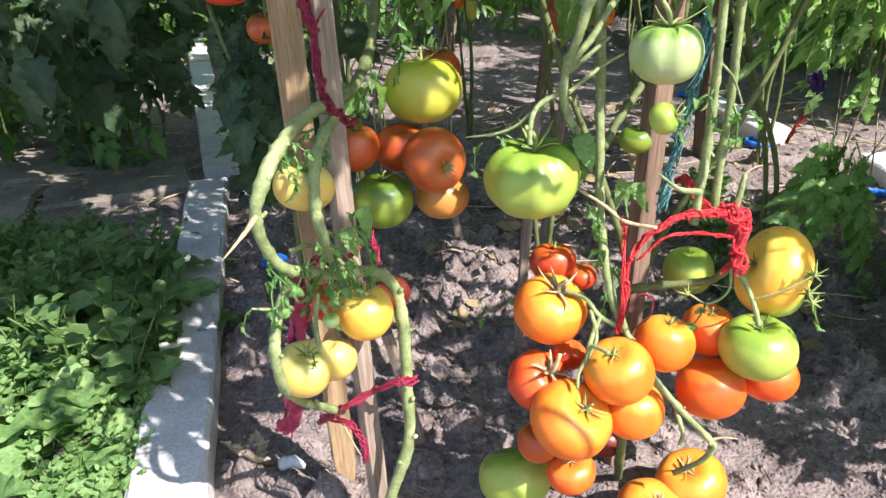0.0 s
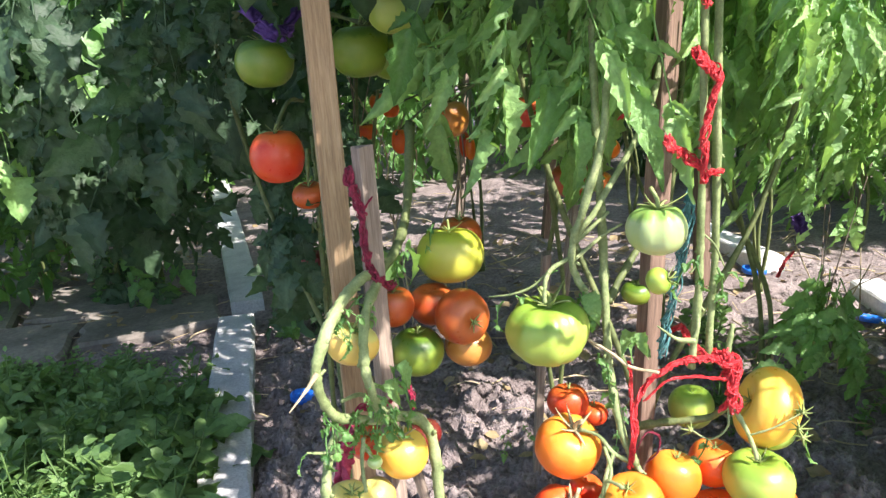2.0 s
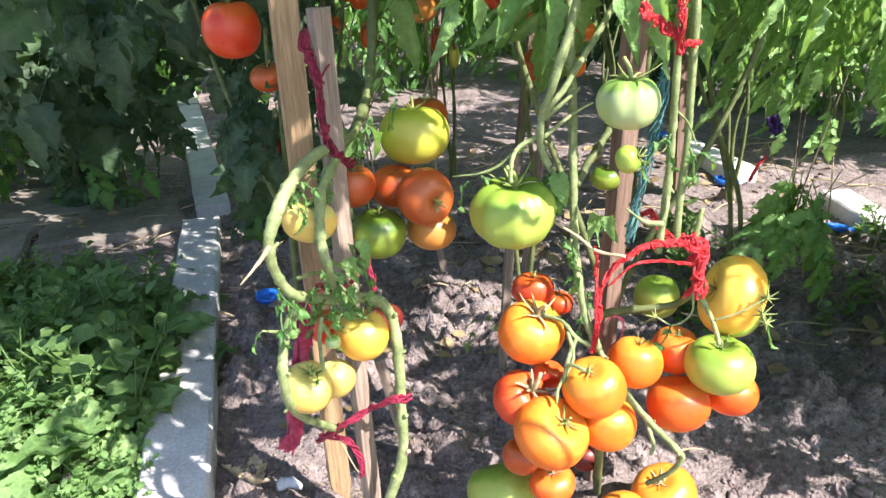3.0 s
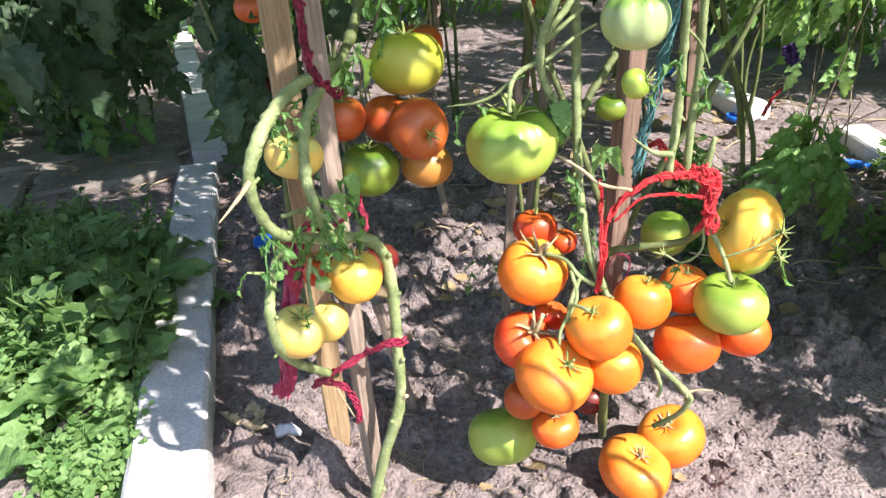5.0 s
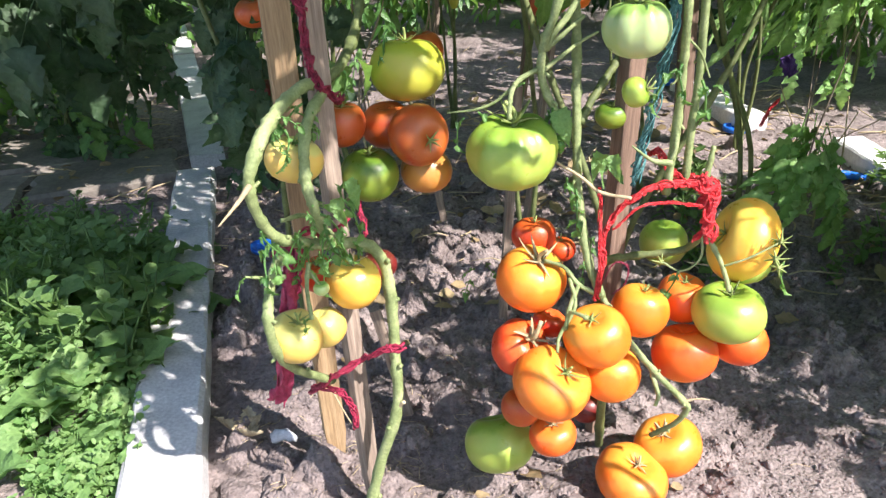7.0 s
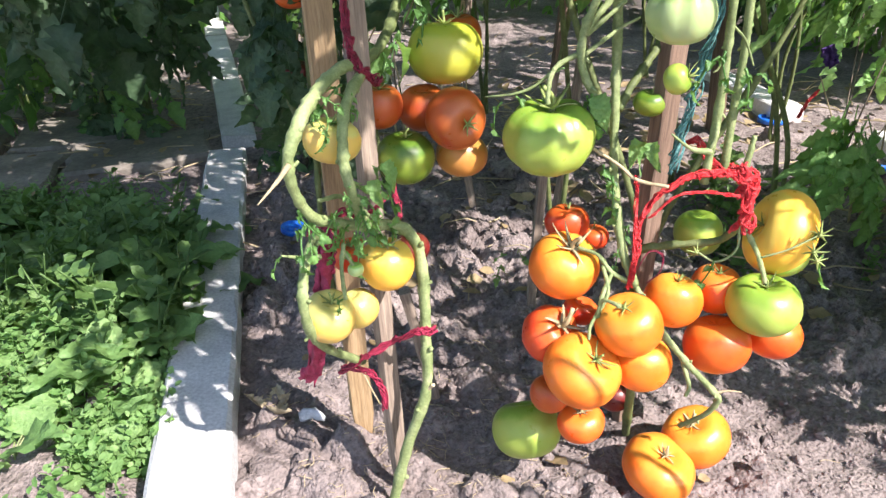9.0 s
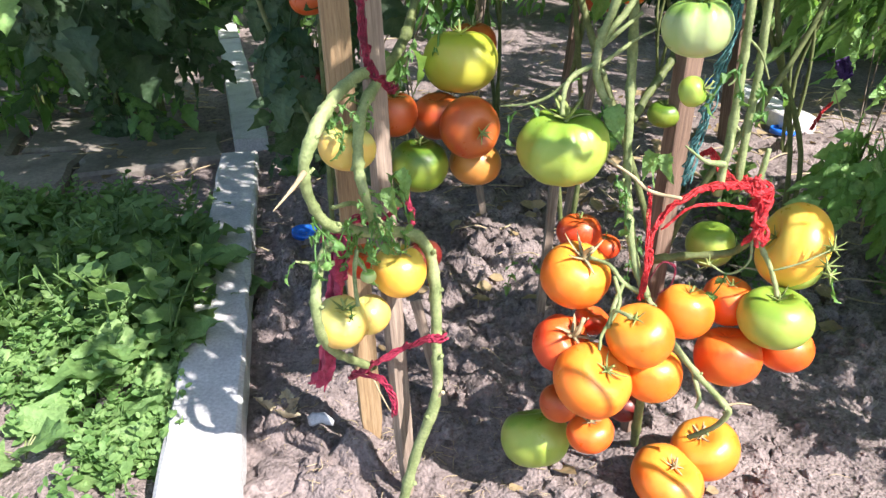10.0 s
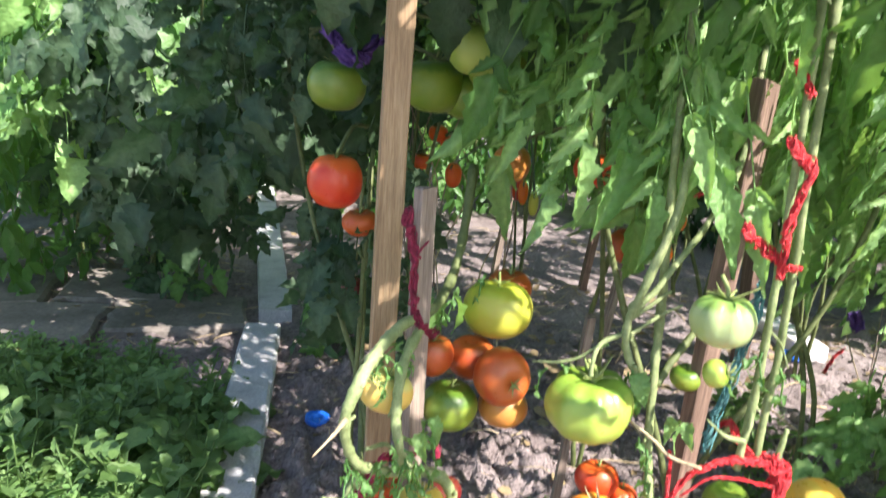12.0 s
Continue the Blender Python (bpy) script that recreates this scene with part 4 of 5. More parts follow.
# ---- ties ----
strip("netting_tie", [(-0.031, 0.83, 0.758), (-0.026, 0.829, 0.731), (-0.019, 0.828, 0.708), (-0.018, 0.827, 0.675), (-0.015, 0.826, 0.64), (-0.006, 0.83, 0.617), (0.002, 0.85, 0.602), (0.004, 0.868, 0.592)], 0.022, CRIMSON_NET, "dark crimson netting strip down the stake", 1)
strip("netting_tie", [(-0.004, 0.829, 0.722), (-0.011, 0.828, 0.712), (-0.018, 0.828, 0.7)], 0.008, CRIMSON_NET, "dark crimson cord forking on the stake", 2)
strip("netting_tie", [(0.016, 0.85, 0.475), (0.023, 0.838, 0.455), (0.027, 0.832, 0.436)], 0.014, TIE_NET, "wine-red netting hanging behind the knot of leaves", 23)
strip("netting_tie", [(-0.078, 0.845, 0.188), (-0.03, 0.81, 0.24), (0.012, 0.81, 0.27), (0.048, 0.791, 0.299), (0.07, 0.798, 0.301)], 0.019, TIE_NET, "wine-red netting band between stake and stem", 3)
strip("netting_tie", [(-0.077, 0.845, 0.192), (-0.026, 0.805, 0.223), (-0.008, 0.8, 0.205), (-0.003, 0.8, 0.166)], 0.017, TIE_NET, "wine-red netting end hanging at the stake", 4)
strip("netting_tie", [(-0.066, 0.767, 0.444), (-0.038, 0.761, 0.46), (-0.024, 0.772, 0.47), (-0.007, 0.804, 0.452), (0.007, 0.844, 0.457)], 0.016, TIE_NET, "wine-red netting wound round the bent stem", 5)
rag("rag_tie", [(-0.045, 0.795, 0.436), (-0.052, 0.779, 0.41), (-0.056, 0.77, 0.376), (-0.072, 0.78, 0.32), (-0.093, 0.8, 0.234), (-0.115, 0.81, 0.195)], 0.036, PINK_RAG, "crimson rag strip hanging behind the fruit", 6)
strip("netting_tie", [(0.404, 0.92, 0.477), (0.421, 0.913, 0.48), (0.435, 0.906, 0.47), (0.429, 0.906, 0.454)], 0.026, RED_NET, "wad of bright red netting behind the stub", 21)
strip("netting_tie", [(0.309, 0.865, 0.34), (0.314, 0.881, 0.392), (0.318, 0.891, 0.426), (0.342, 0.892, 0.46), (0.369, 0.89, 0.479), (0.4, 0.896, 0.482), (0.425, 0.9, 0.477), (0.44, 0.898, 0.454), (0.435, 0.898, 0.424), (0.425, 0.898, 0.408)], 0.017, RED_NET, "bright red netting holding the heavy stems", 7)
strip("netting_tie", [(0.311, 0.864, 0.349), (0.31, 0.879, 0.401), (0.309, 0.898, 0.453), (0.308, 0.91, 0.47)], 0.01, RED_NET, "red netting strand along the stake", 8)
strip("netting_tie", [(0.325, 0.884, 0.426), (0.355, 0.883, 0.457), (0.387, 0.885, 0.462), (0.428, 0.896, 0.454)], 0.009, RED_NET, "thin red netting strand to the stems", 9)
strip("netting_tie", [(0.367, 0.946, 0.499), (0.378, 0.937, 0.51), (0.388, 0.924, 0.493), (0.405, 0.901, 0.484)], 0.015, RED_NET, "red netting knot behind the stems", 10)
strip("netting_tie", [(0.425, 0.903, 0.484), (0.443, 0.904, 0.47), (0.438, 0.897, 0.436), (0.444, 0.89, 0.413)], 0.03, RED_NET, "bunched red netting beside the yellow tomato", 11)
strip("netting_tie", [(0.37, 0.865, 0.872), (0.386, 0.865, 0.854), (0.398, 0.865, 0.842), (0.393, 0.865, 0.818), (0.386, 0.865, 0.787), (0.386, 0.866, 0.755), (0.388, 0.868, 0.722)], 0.022, RED_NET, "long bright red netting tail hanging among leaves", 12)
strip("netting_tie", [(0.345, 0.88, 0.772), (0.352, 0.876, 0.762), (0.369, 0.873, 0.75), (0.384, 0.869, 0.738)], 0.018, RED_NET, "bright red netting round the brown stake", 13)
strip("netting_tie", [(0.386, 0.872, 0.722), (0.396, 0.88, 0.73), (0.412, 0.89, 0.728)], 0.016, RED_NET, "short red netting knot under the leaves", 14)
strip("netting_tie", [(0.364, 0.866, 0.952), (0.374, 0.866, 0.934), (0.386, 0.867, 0.918)], 0.016, RED_NET, "red netting knot high in the leaves", 15)
strip("netting_tie", [(0.297, 0.96, 0.79), (0.308, 0.958, 0.792), (0.322, 0.956, 0.789)], 0.015, RED_NET, "red netting knot on a middle plant", 16)
rag("rag_tie", [(-0.229, 1.044, 0.963), (-0.197, 1.037, 0.93), (-0.175, 1.046, 0.921), (-0.156, 1.074, 0.951)], 0.034, VIOLET_RAG, "violet rag knotted in deep shade", 17)
rag("rag_tie", [(0.755, 1.759, 0.449), (0.766, 1.749, 0.424), (0.774, 1.743, 0.412)], 0.04, VIOLET_RAG, "violet rag tied to a far plant", 18)
strip("cord_loop", [(0.315, 0.862, 0.367), (0.327, 0.866, 0.389), (0.343, 0.863, 0.387), (0.341, 0.858, 0.366), (0.327, 0.861, 0.348)], 0.005, CRIMSON_NET, "thin dark purple cord loop by the stake", 19)
strip("twine", [(0.378, 0.927, 0.691), (0.379, 0.925, 0.649), (0.373, 0.932, 0.603), (0.365, 0.932, 0.557), (0.357, 0.931, 0.515), (0.352, 0.927, 0.472)], 0.03, TEAL_TWINE, "frayed teal netting twine hanging beside the stake", 20, 13, 0.5)

# ---- litter ----


def lid(place, r, tilt, seed):
    """A round plastic lid with a raised rim and a ridged middle."""
    verts, faces = [], []
    prof = [(0, 0.1), (0.35, 0.1), (0.42, 0.22), (0.5, 0.1), (0.8, 0.1), (0.88, 0.3), (1.0, 0.28), (1.0, -0.1), (0, -0.1)]
    seg = 28
    for x, z in prof:
        for j in range(seg):
            a = 2 * math.pi * j / seg
            verts.append((r * x * math.cos(a), r * x * math.sin(a), r * z))
    for i in range(len(prof) - 1):
        for j in range(seg):
            faces.append((i * seg + j, i * seg + (j + 1) % seg, (i + 1) * seg + (j + 1) % seg, (i + 1) * seg + j))
    ob = new("plastic_saucer", mesh_of("plastic_saucer", verts, faces, BLUE_PLASTIC))
    ob.matrix_basis = pose(place[0], place[1], soil_at(place[0], place[1]) + 0.012, tilt, tilt * 0.6, seed * 40)
    return tagged(ob, "bright blue plastic lid lying on the soil", "saucer", "blue saucers")


# Blue plastic jar lids lying about the bed.
lid((-0.448, 1.594, 0.01), 0.032, 6, 1)
lid((0.908, 2.707, 0.01), 0.045, 4, 2)
lid((1.122, 2.198, 0.01), 0.04, 12, 3)
lid((-0.923, 2.703, 0.01), 0.04, 5, 4)
lid((0.748, 3.316, 0.01), 0.04, 5, 5)
scrap = new("plastic_scrap", mesh_of("plastic_scrap", *tube([(0, 0, 0), (0.02, 0.004, 0.006), (0.045, -0.002, 0.003)], 0.011, 0.007, 8, 4, 0.25, 0.35, 0.6, 3), FOIL))
scrap.location = (-0.198, 0.941, 0.012)
tagged(scrap, "crumpled grey plastic scrap on the soil", "scrap")

# ---- foliage of the bed ----


def bush(name, foot, stems, clouds, mats, label, seed, fruit=(), group="tomato plants", scale=(0.45, 0.95), habit="plain", keep=None):
    """A staked tomato plant: stems from the foot, drooping leaves in clouds, trusses out to its fruit."""
    rnd = random.Random(seed)
    foot = Vector((foot[0], foot[1], soil_at(foot[0], foot[1])))
    plant = tagged(empty(name, foot), label, "tomato plant", group)
    tops = []
    for i in range(stems):
        c, s, _, low = clouds[i % len(clouds)]
        top = Vector(c) + Vector((rnd.uniform(-0.5, 0.5) * s[0], rnd.uniform(-0.4, 0.4) * s[1], 0.5 * s[2])) - foot
        mid = top * 0.5 + Vector((rnd.uniform(-0.05, 0.05), rnd.uniform(-0.05, 0.05), 0.05))
        quarter = Vector((rnd.uniform(-0.03, 0.03), rnd.uniform(-0.03, 0.03), 0.22 * top.z))
        stem([(0.01 * i, 0, -0.02), tuple(quarter), tuple(mid), tuple(top)], 0.008, 0.005, plant, STEM_SHADED, seed + i)
        tops.append(mid)
    for k, (c, s, n, low) in enumerate(clouds):
        # High clouds are unseen shade casters, so their leaves are larger.
        hang_leaves(plant, n, c, s, mats, seed + 50 + k, scale=(0.9, 1.6) if c[2] > 1.43 else scale, keep=lambda q, low=low: q.z > low and (keep is None or keep(q)), habit=habit)
    for k, (p, r) in enumerate(fruit):
        end = Vector(p) - foot + Vector((0, 0, r * 0.62))
        root = min(tops, key=lambda t: (t - end).length)
        root = root + Vector((0, 0, max(0.04, end.z - root.z + 0.05)))
        stem([tuple(root), tuple((root + end) / 2 + Vector((0, 0, 0.03))), tuple(end + Vector((0, 0, 0.012))), tuple(end)], 0.0045, 0.003, plant, STEM_SHADED, seed + 80 + k, "truss")
    return plant


bush("tomato_plant", (0.36, 1.12), 3, [((0.45, 1.1, 1.16), (0.28, 0.2, 0.28), 144, 0.93), ((0.1, 1.08, 1.24), (0.16, 0.15, 0.22), 51, 1.09), ((0.66, 1.22, 1.08), (0.24, 0.2, 0.3), 94, 0.86), ((0.176, 1.04, 0.94), (0.13, 0.06, 0.1), 14, 0.9), ((0.33, 0.967, 0.92), (0.13, 0.06, 0.09), 15, 0.88), ((0.2, 0.9, 1.02), (0.12, 0.05, 0.07), 12, 0.98)], (LEAF, LEAF_SUNLIT, LEAF_SUNLIT), "tall leafy tomato plant with drooping green leaves", 301,
     (((0.237, 1.216, 0.658), 0.037), ((0.282, 1.185, 0.66), 0.02), ((0.29, 1.174, 0.715), 0.022)), habit="rolled")
bush("tomato_plant", (0.19, 1.66), 2, [((0.14, 1.32, 1.17), (0.24, 0.18, 0.26), 126, 1.04)], (LEAF, LEAF, LEAF_SUNLIT), "tomato plant with long drooping leaves", 302,
     (((-0.002, 1.464, 0.741), 0.037), ((0.162, 1.331, 0.762), 0.035), ((0.193, 1.38, 0.736), 0.028)), habit="rolled")
# The two topmost leaf clouds hang out of view, added to cast shade.
bush("tomato_plant", (-0.22, 1.22), 3, [((-0.42, 1.36, 1.04), (0.2, 0.2, 0.34), 80, 0.82), ((-0.3, 1.5, 0.64), (0.07, 0.14, 0.2), 16, 0.46), ((-0.24, 1.28, 0.66), (0.1, 0.06, 0.16), 10, 0.5), ((-0.06, 1.02, 1.36), (0.34, 0.18, 0.32), 230, 1.16), ((0.22, 0.77, 1.42), (0.32, 0.15, 0.2), 150, 1.3)], (LEAF_SHADED,), "dark shaded tomato plant with large fruit", 303,
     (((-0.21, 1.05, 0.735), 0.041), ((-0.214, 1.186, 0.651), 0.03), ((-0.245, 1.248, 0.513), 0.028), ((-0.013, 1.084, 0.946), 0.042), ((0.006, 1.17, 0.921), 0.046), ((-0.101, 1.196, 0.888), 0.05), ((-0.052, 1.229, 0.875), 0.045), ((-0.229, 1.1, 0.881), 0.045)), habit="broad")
bush("tomato_plant", (0.98, 1.5), 3, [((0.86, 1.55, 0.9), (0.34, 0.3, 0.38), 252, 0.6), ((1.08, 1.88, 1.52), (0.35, 0.35, 0.18), 94, 1.3)], (LEAF_SUNLIT,), "bushy tomato plant, its leaves lightened as if sunlit", 304, scale=(0.45, 0.9), habit="rolled")
bush("tomato_plant", (1.35, 3.0), 4, [((1.32, 2.98, 0.75), (0.42, 0.36, 0.6), 168, 0.12)], (LEAF_SUNLIT,), "dense tomato bush at the bed's far side", 305)
bush("tomato_plant", (0.85, 2.45), 3, [((0.8, 2.4, 1.02), (0.38, 0.3, 0.38), 242, 0.66)], (LEAF, LEAF_SUNLIT), "tomato plant half in shade behind", 306)
def clear_of_kerb(q):
    """Leaves hang high over the kerb and lower beside it."""
    return q.z > 0.78 or q.x < -0.76 - 0.35 * (q.y - 1.6)


bush("tomato_plant", (-1.36, 2.5), 2, [((-0.86, 1.72, 0.94), (0.36, 0.26, 0.4), 66, 0.56), ((-1.2, 2.0, 0.86), (0.3, 0.25, 0.4), 36, 0.5)], (LEAF_SHADED,), "tomato bush beyond the kerb, leaf colour darkened for shade", 307, scale=(0.8, 1.35), habit="broad", keep=clear_of_kerb)
bush("tomato_plant", (-1.7, 2.3), 2, [((-1.24, 1.74, 1.0), (0.17, 0.2, 0.32), 60, 0.76)], (LEAF_SUNLIT, LEAF), "tomato plant beyond the kerb, leaves lightened as if sunlit", 334, scale=(0.7, 1.1), habit="broad")
bush("tomato_plant", (-1.55, 2.6), 4, [((-1.55, 2.55, 0.85), (0.45, 0.4, 0.5), 112, 0.38), ((-1.4, 2.4, 1.5), (0.45, 0.4, 0.3), 64, 1.1)], (LEAF, LEAF_SUNLIT), "tall tomato bush shading the slab path", 308)
bush("tomato_plant", (-0.62, 2.55), 3, [((-0.62, 2.5, 0.85), (0.26, 0.28, 0.42), 72, 0.52), ((-0.5, 2.35, 1.4), (0.34, 0.3, 0.3), 76, 1.05)], (LEAF_SHADED,), "dark tomato plant beside the far kerb", 309)
bush("tomato_plant", (-0.95, 3.5), 4, [((-0.95, 3.4, 0.85), (0.45, 0.3, 0.6), 164, 0.28), ((-0.8, 3.2, 1.5), (0.45, 0.35, 0.3), 117, 1.1)], (LEAF, LEAF_SUNLIT), "dark tomato plant farther along the kerb", 310)
bush("tomato_plant", (-0.12, 2.7), 3, [((-0.15, 2.8, 1.05), (0.35, 0.3, 0.4), 140, 0.88)], (LEAF, LEAF_SHADED), "tomato plant deep in the bed", 311,
     (((-0.29, 2.018, 0.734), 0.027), ((-0.258, 2.024, 0.71), 0.024), ((-0.327, 2, 0.654), 0.03), ((-0.238, 2.018, 0.621), 0.03), ((-0.042, 2.049, 0.588), 0.03), ((-0.062, 2.078, 0.597), 0.03), ((-0.01, 2.048, 0.559), 0.03)))
bush("tomato_plant", (0.5, 3.2), 3, [((0.45, 3.2, 1.05), (0.4, 0.3, 0.45), 120, 0.6)], (LEAF, LEAF_SHADED), "tomato plant deep in the bed with bare lower stems", 312)
bush("tomato_plant", (1.22, 1.12), 3, [((1.38, 1.16, 0.62), (0.32, 0.28, 0.42), 210, 0.15), ((0.98, 1.0, 0.95), (0.14, 0.14, 0.2), 45, 0.72), ((1.04, 1.22, 0.36), (0.05, 0.08, 0.1), 12, 0.2), ((1.12, 0.95, 0.5), (0.09, 0.06, 0.06), 13, 0.4)], (LEAF, LEAF, LEAF_SUNLIT), "tomato bush at the edge of the near bed", 313, scale=(0.7, 1.1))
bush("pepper_plant", (0.935, 2.076), 1, [((0.776, 1.628, 0.292), (0.08, 0.06, 0.08), 20, 0.12)], (LEAF_SUNLIT,), "small pepper plant in the bed, leaves in the sunlit tone", 318, group="pepper plants", scale=(0.5, 0.95))
# Added out of view to throw leaf shadows on truss, kerb and soil.
bush("tomato_plant", (1.05, 0.5), 2, [((0.66, 0.46, 1.5), (0.2, 0.12, 0.1), 9, 1.3), ((0.4, 0.74, 1.2), (0.13, 0.15, 0.1), 30, 1.11), ((1.2, 0.78, 0.5), (0.1, 0.08, 0.12), 14, 0.3), ((1.1, 0.75, 1.14), (0.17, 0.07, 0.1), 34, 1.0)], (LEAF,), "tall unseen tomato plant added to shade the bed's front", 320, habit="rolled")
# Unseen bush, put here to keep the soil on the right dark.
bush("tomato_plant", (1.6, 1.5), 3, [((1.52, 1.45, 0.62), (0.3, 0.36, 0.45), 260, 0.12)], (LEAF,), "bushy tomato plant out of view, added to shade the soil", 321, scale=(0.7, 1.1))
bush("tomato_plant", (0.66, 1.62), 2, [((0.62, 1.48, 1.14), (0.32, 0.26, 0.28), 243, 0.88)], (LEAF_SUNLIT,), "tall tomato plant behind the laden one", 316, habit="rolled")
bush("tomato_plant", (-1.3, 2.4), 3, [((-1.22, 2.32, 0.75), (0.34, 0.26, 0.45), 88, 0.32)], (LEAF_SHADED,), "tomato plant over the slab path, leaf colour darkened for shade", 317)
# Two plants added as overhead cover to darken the bed's middle.
bush("tomato_plant", (0.5, 2.05), 2, [((0.42, 2.0, 1.15), (0.32, 0.28, 0.3), 281, 0.86), ((0.55, 2.0, 1.5), (0.4, 0.3, 0.2), 135, 1.3)], (LEAF, LEAF_SHADED), "tall tomato plant shading the bed's middle", 314)
bush("tomato_plant", (-0.3, 1.95), 2, [((-0.25, 1.95, 1.15), (0.3, 0.26, 0.3), 195, 1.0), ((0.0, 1.85, 1.5), (0.4, 0.3, 0.2), 170, 1.3)], (LEAF, LEAF_SHADED), "tall shaded tomato plant in the bed's middle", 315)


bush("tomato_plant", (-0.58, 2.08), 1, [((-0.6, 2.06, 0.24), (0.08, 0.1, 0.12), 22, 0.1)], (LEAF_SHADED, LEAF), "low leafy tomato plant in shade beside the far kerb", 331)
bush("tomato_plant", (-1.42, 2.35), 2, [((-1.4, 2.32, 0.3), (0.16, 0.16, 0.22), 36, 0.06)], (LEAF_SHADED, LEAF), "low dark tomato plant between slabs and kerb", 332)
bush("tomato_plant", (-1.9, 2.7), 2, [((-1.88, 2.65, 0.35), (0.25, 0.2, 0.25), 54, 0.08)], (LEAF_SHADED, LEAF), "dark leafy tomato plant on the slab path", 333)
dry_vine = tagged(empty("dry_vine", (-0.3, 2.08, 0)), "dried brown tomato vine with shrivelled stalks", "tomato plant")
vine_rnd = random.Random(8)
for i in range(11):
    x = vine_rnd.uniform(-0.12, 0.22)
    top = (x + vine_rnd.uniform(-0.06, 0.06), vine_rnd.uniform(-0.08, 0.08), vine_rnd.uniform(0.6, 1.0))
    stem([(x, 0, -0.02), (x + vine_rnd.uniform(-0.05, 0.05), 0.03, 0.3), (x + vine_rnd.uniform(-0.08, 0.08), -0.02, 0.55), top], 0.004, 0.002, dry_vine, STRAW if i % 2 else GREYWOOD, 600 + i, "stalk")


dry_right = tagged(empty("dry_vine", (0.98, 1.95, 0)), "withered pinkish-brown plant stalks among green leaves", "plant")
for i in range(8):
    x, y = vine_rnd.uniform(-0.16, 0.16), vine_rnd.uniform(-0.1, 0.1)
    top = (x + vine_rnd.uniform(-0.08, 0.08), y + vine_rnd.uniform(-0.06, 0.06), vine_rnd.uniform(0.25, 0.55))
    stem([(x, y, -0.02), (x + vine_rnd.uniform(-0.03, 0.03), y, 0.15), top], 0.0035, 0.0015, dry_right, STRAW if i % 3 else GREYWOOD, 640 + i, "stalk", nodes_every=4)


def simple_leaf():
    """A four-faced oval leaflet, one long."""
    return np.array([(0, 0, 0), (-0.2, 0.35, 0.06), (0, 0.4, -0.03), (0.2, 0.35, 0.06), (-0.16, 0.72, 0.0), (0, 0.75, -0.08), (0.16, 0.72, 0.0), (0, 1, -0.2)]), [(0, 2, 1), (0, 3, 2), (1, 2, 5, 4), (2, 3, 6, 5), (4, 5, 7), (5, 6, 7)]


def far_bush(mat, seed, leaves=420):
    """A bush for the far rows: stems, and one crown of many small drooping leaflets."""
    rnd = random.Random(seed)
    plant = tagged(empty("tomato_bush", (0, 0, 0)), "tomato bush in the rows farther back", "tomato plant", "tomato plants")
    for i in range(3):
        top = (rnd.uniform(-0.25, 0.25), rnd.uniform(-0.2, 0.2), rnd.uniform(0.9, 1.2))
        stem([(0.02 * i, 0, -0.03), (0.04 * i - 0.04, 0.02, 0.4), top], 0.009, 0.005, plant, STEM_SHADED, seed + i)
    lv, lf = simple_leaf()
    vs, fs, k = [], [], 0
    while k < leaves * 6 * 8:
        u = Vector([rnd.uniform(-1, 1) for _ in range(3)])
        if u.length > 1:
            continue
        q = Matrix.Translation((u.x * 0.5, u.y * 0.42, 0.72 + u.z * 0.72)) @ pose(0, 0, 0, 0, 0, rnd.uniform(0, 360)) @ pose(0, 0, 0, -rnd.uniform(15, 75), rnd.uniform(-30, 30))
        for n in range(6):
            side = -1 if n % 2 else 1
            size = rnd.uniform(0.05, 0.085)
            m = q @ Matrix.Translation((0, 0.045 * (n // 2 + 0.5), 0)) @ pose(0, 0, 0, -rnd.uniform(0, 50), side * 15, -side * rnd.uniform(20, 65)) @ Matrix.Diagonal((size, size, size, 1))
            a = np.array(m)
            vs.append(lv @ a[:3, :3].T + a[:3, 3])
            fs += [tuple(j + k for j in g) for g in lf]
            k += 8
    crown = part("crown", mesh_of("crown", np.concatenate(vs).tolist(), fs, mat), plant, "dense crown of drooping leaflets")
    crown["kind"] = "stuff"
    return plant


rnd = random.Random(77)
sources = [far_bush(m, 400 + i) for i, m in enumerate((LEAF, LEAF_SUNLIT, LEAF_SHADED))]
for i, (x, y) in enumerate(((-2.4, 3.2), (-2.2, 4.3), (-1.5, 4.7), (-0.7, 4.6), (0.1, 5.0), (0.9, 4.5), (1.5, 3.9), (1.95, 3.2), (2.4, 2.9), (-2.1, 2.1), (-3.0, 4.9), (2.5, 4.6), (-0.3, 6.0), (0.7, 6.0), (1.7, 5.6), (-1.3, 6.1), (-2.4, 5.9), (-3.2, 3.8), (2.6, 3.0), (-3.4, 6.2), (2.9, 6.0), (0.2, 7.2), (1.6, 7.2), (-1.4, 7.4))):
    k = rnd.uniform(0.95, 1.25)
    m = pose(x, y, soil_at(x, y), 0, 0, rnd.uniform(0, 360)) @ Matrix.Diagonal((k, k, k * rnd.uniform(1.0, 1.2), 1))
    if i < 3:
        sources[i].matrix_basis = m
    else:
        copy_thing(sources[i % 3], m)

# small leaves on the bare stems and trusses
SPRIG = [compound_leaf(200 + i, 0.033, LEAF, 2, 0.55 + 0.06 * i, droop=0.6 + 0.25 * i, lobed=0.34, fold=0.6) for i in range(4)]


BIG_LEAFLET = mesh_of("leaflet", *leaflet(0.1, 0.055, 77, 0.15, 0.5, 0.5), LEAF_SUNLIT)


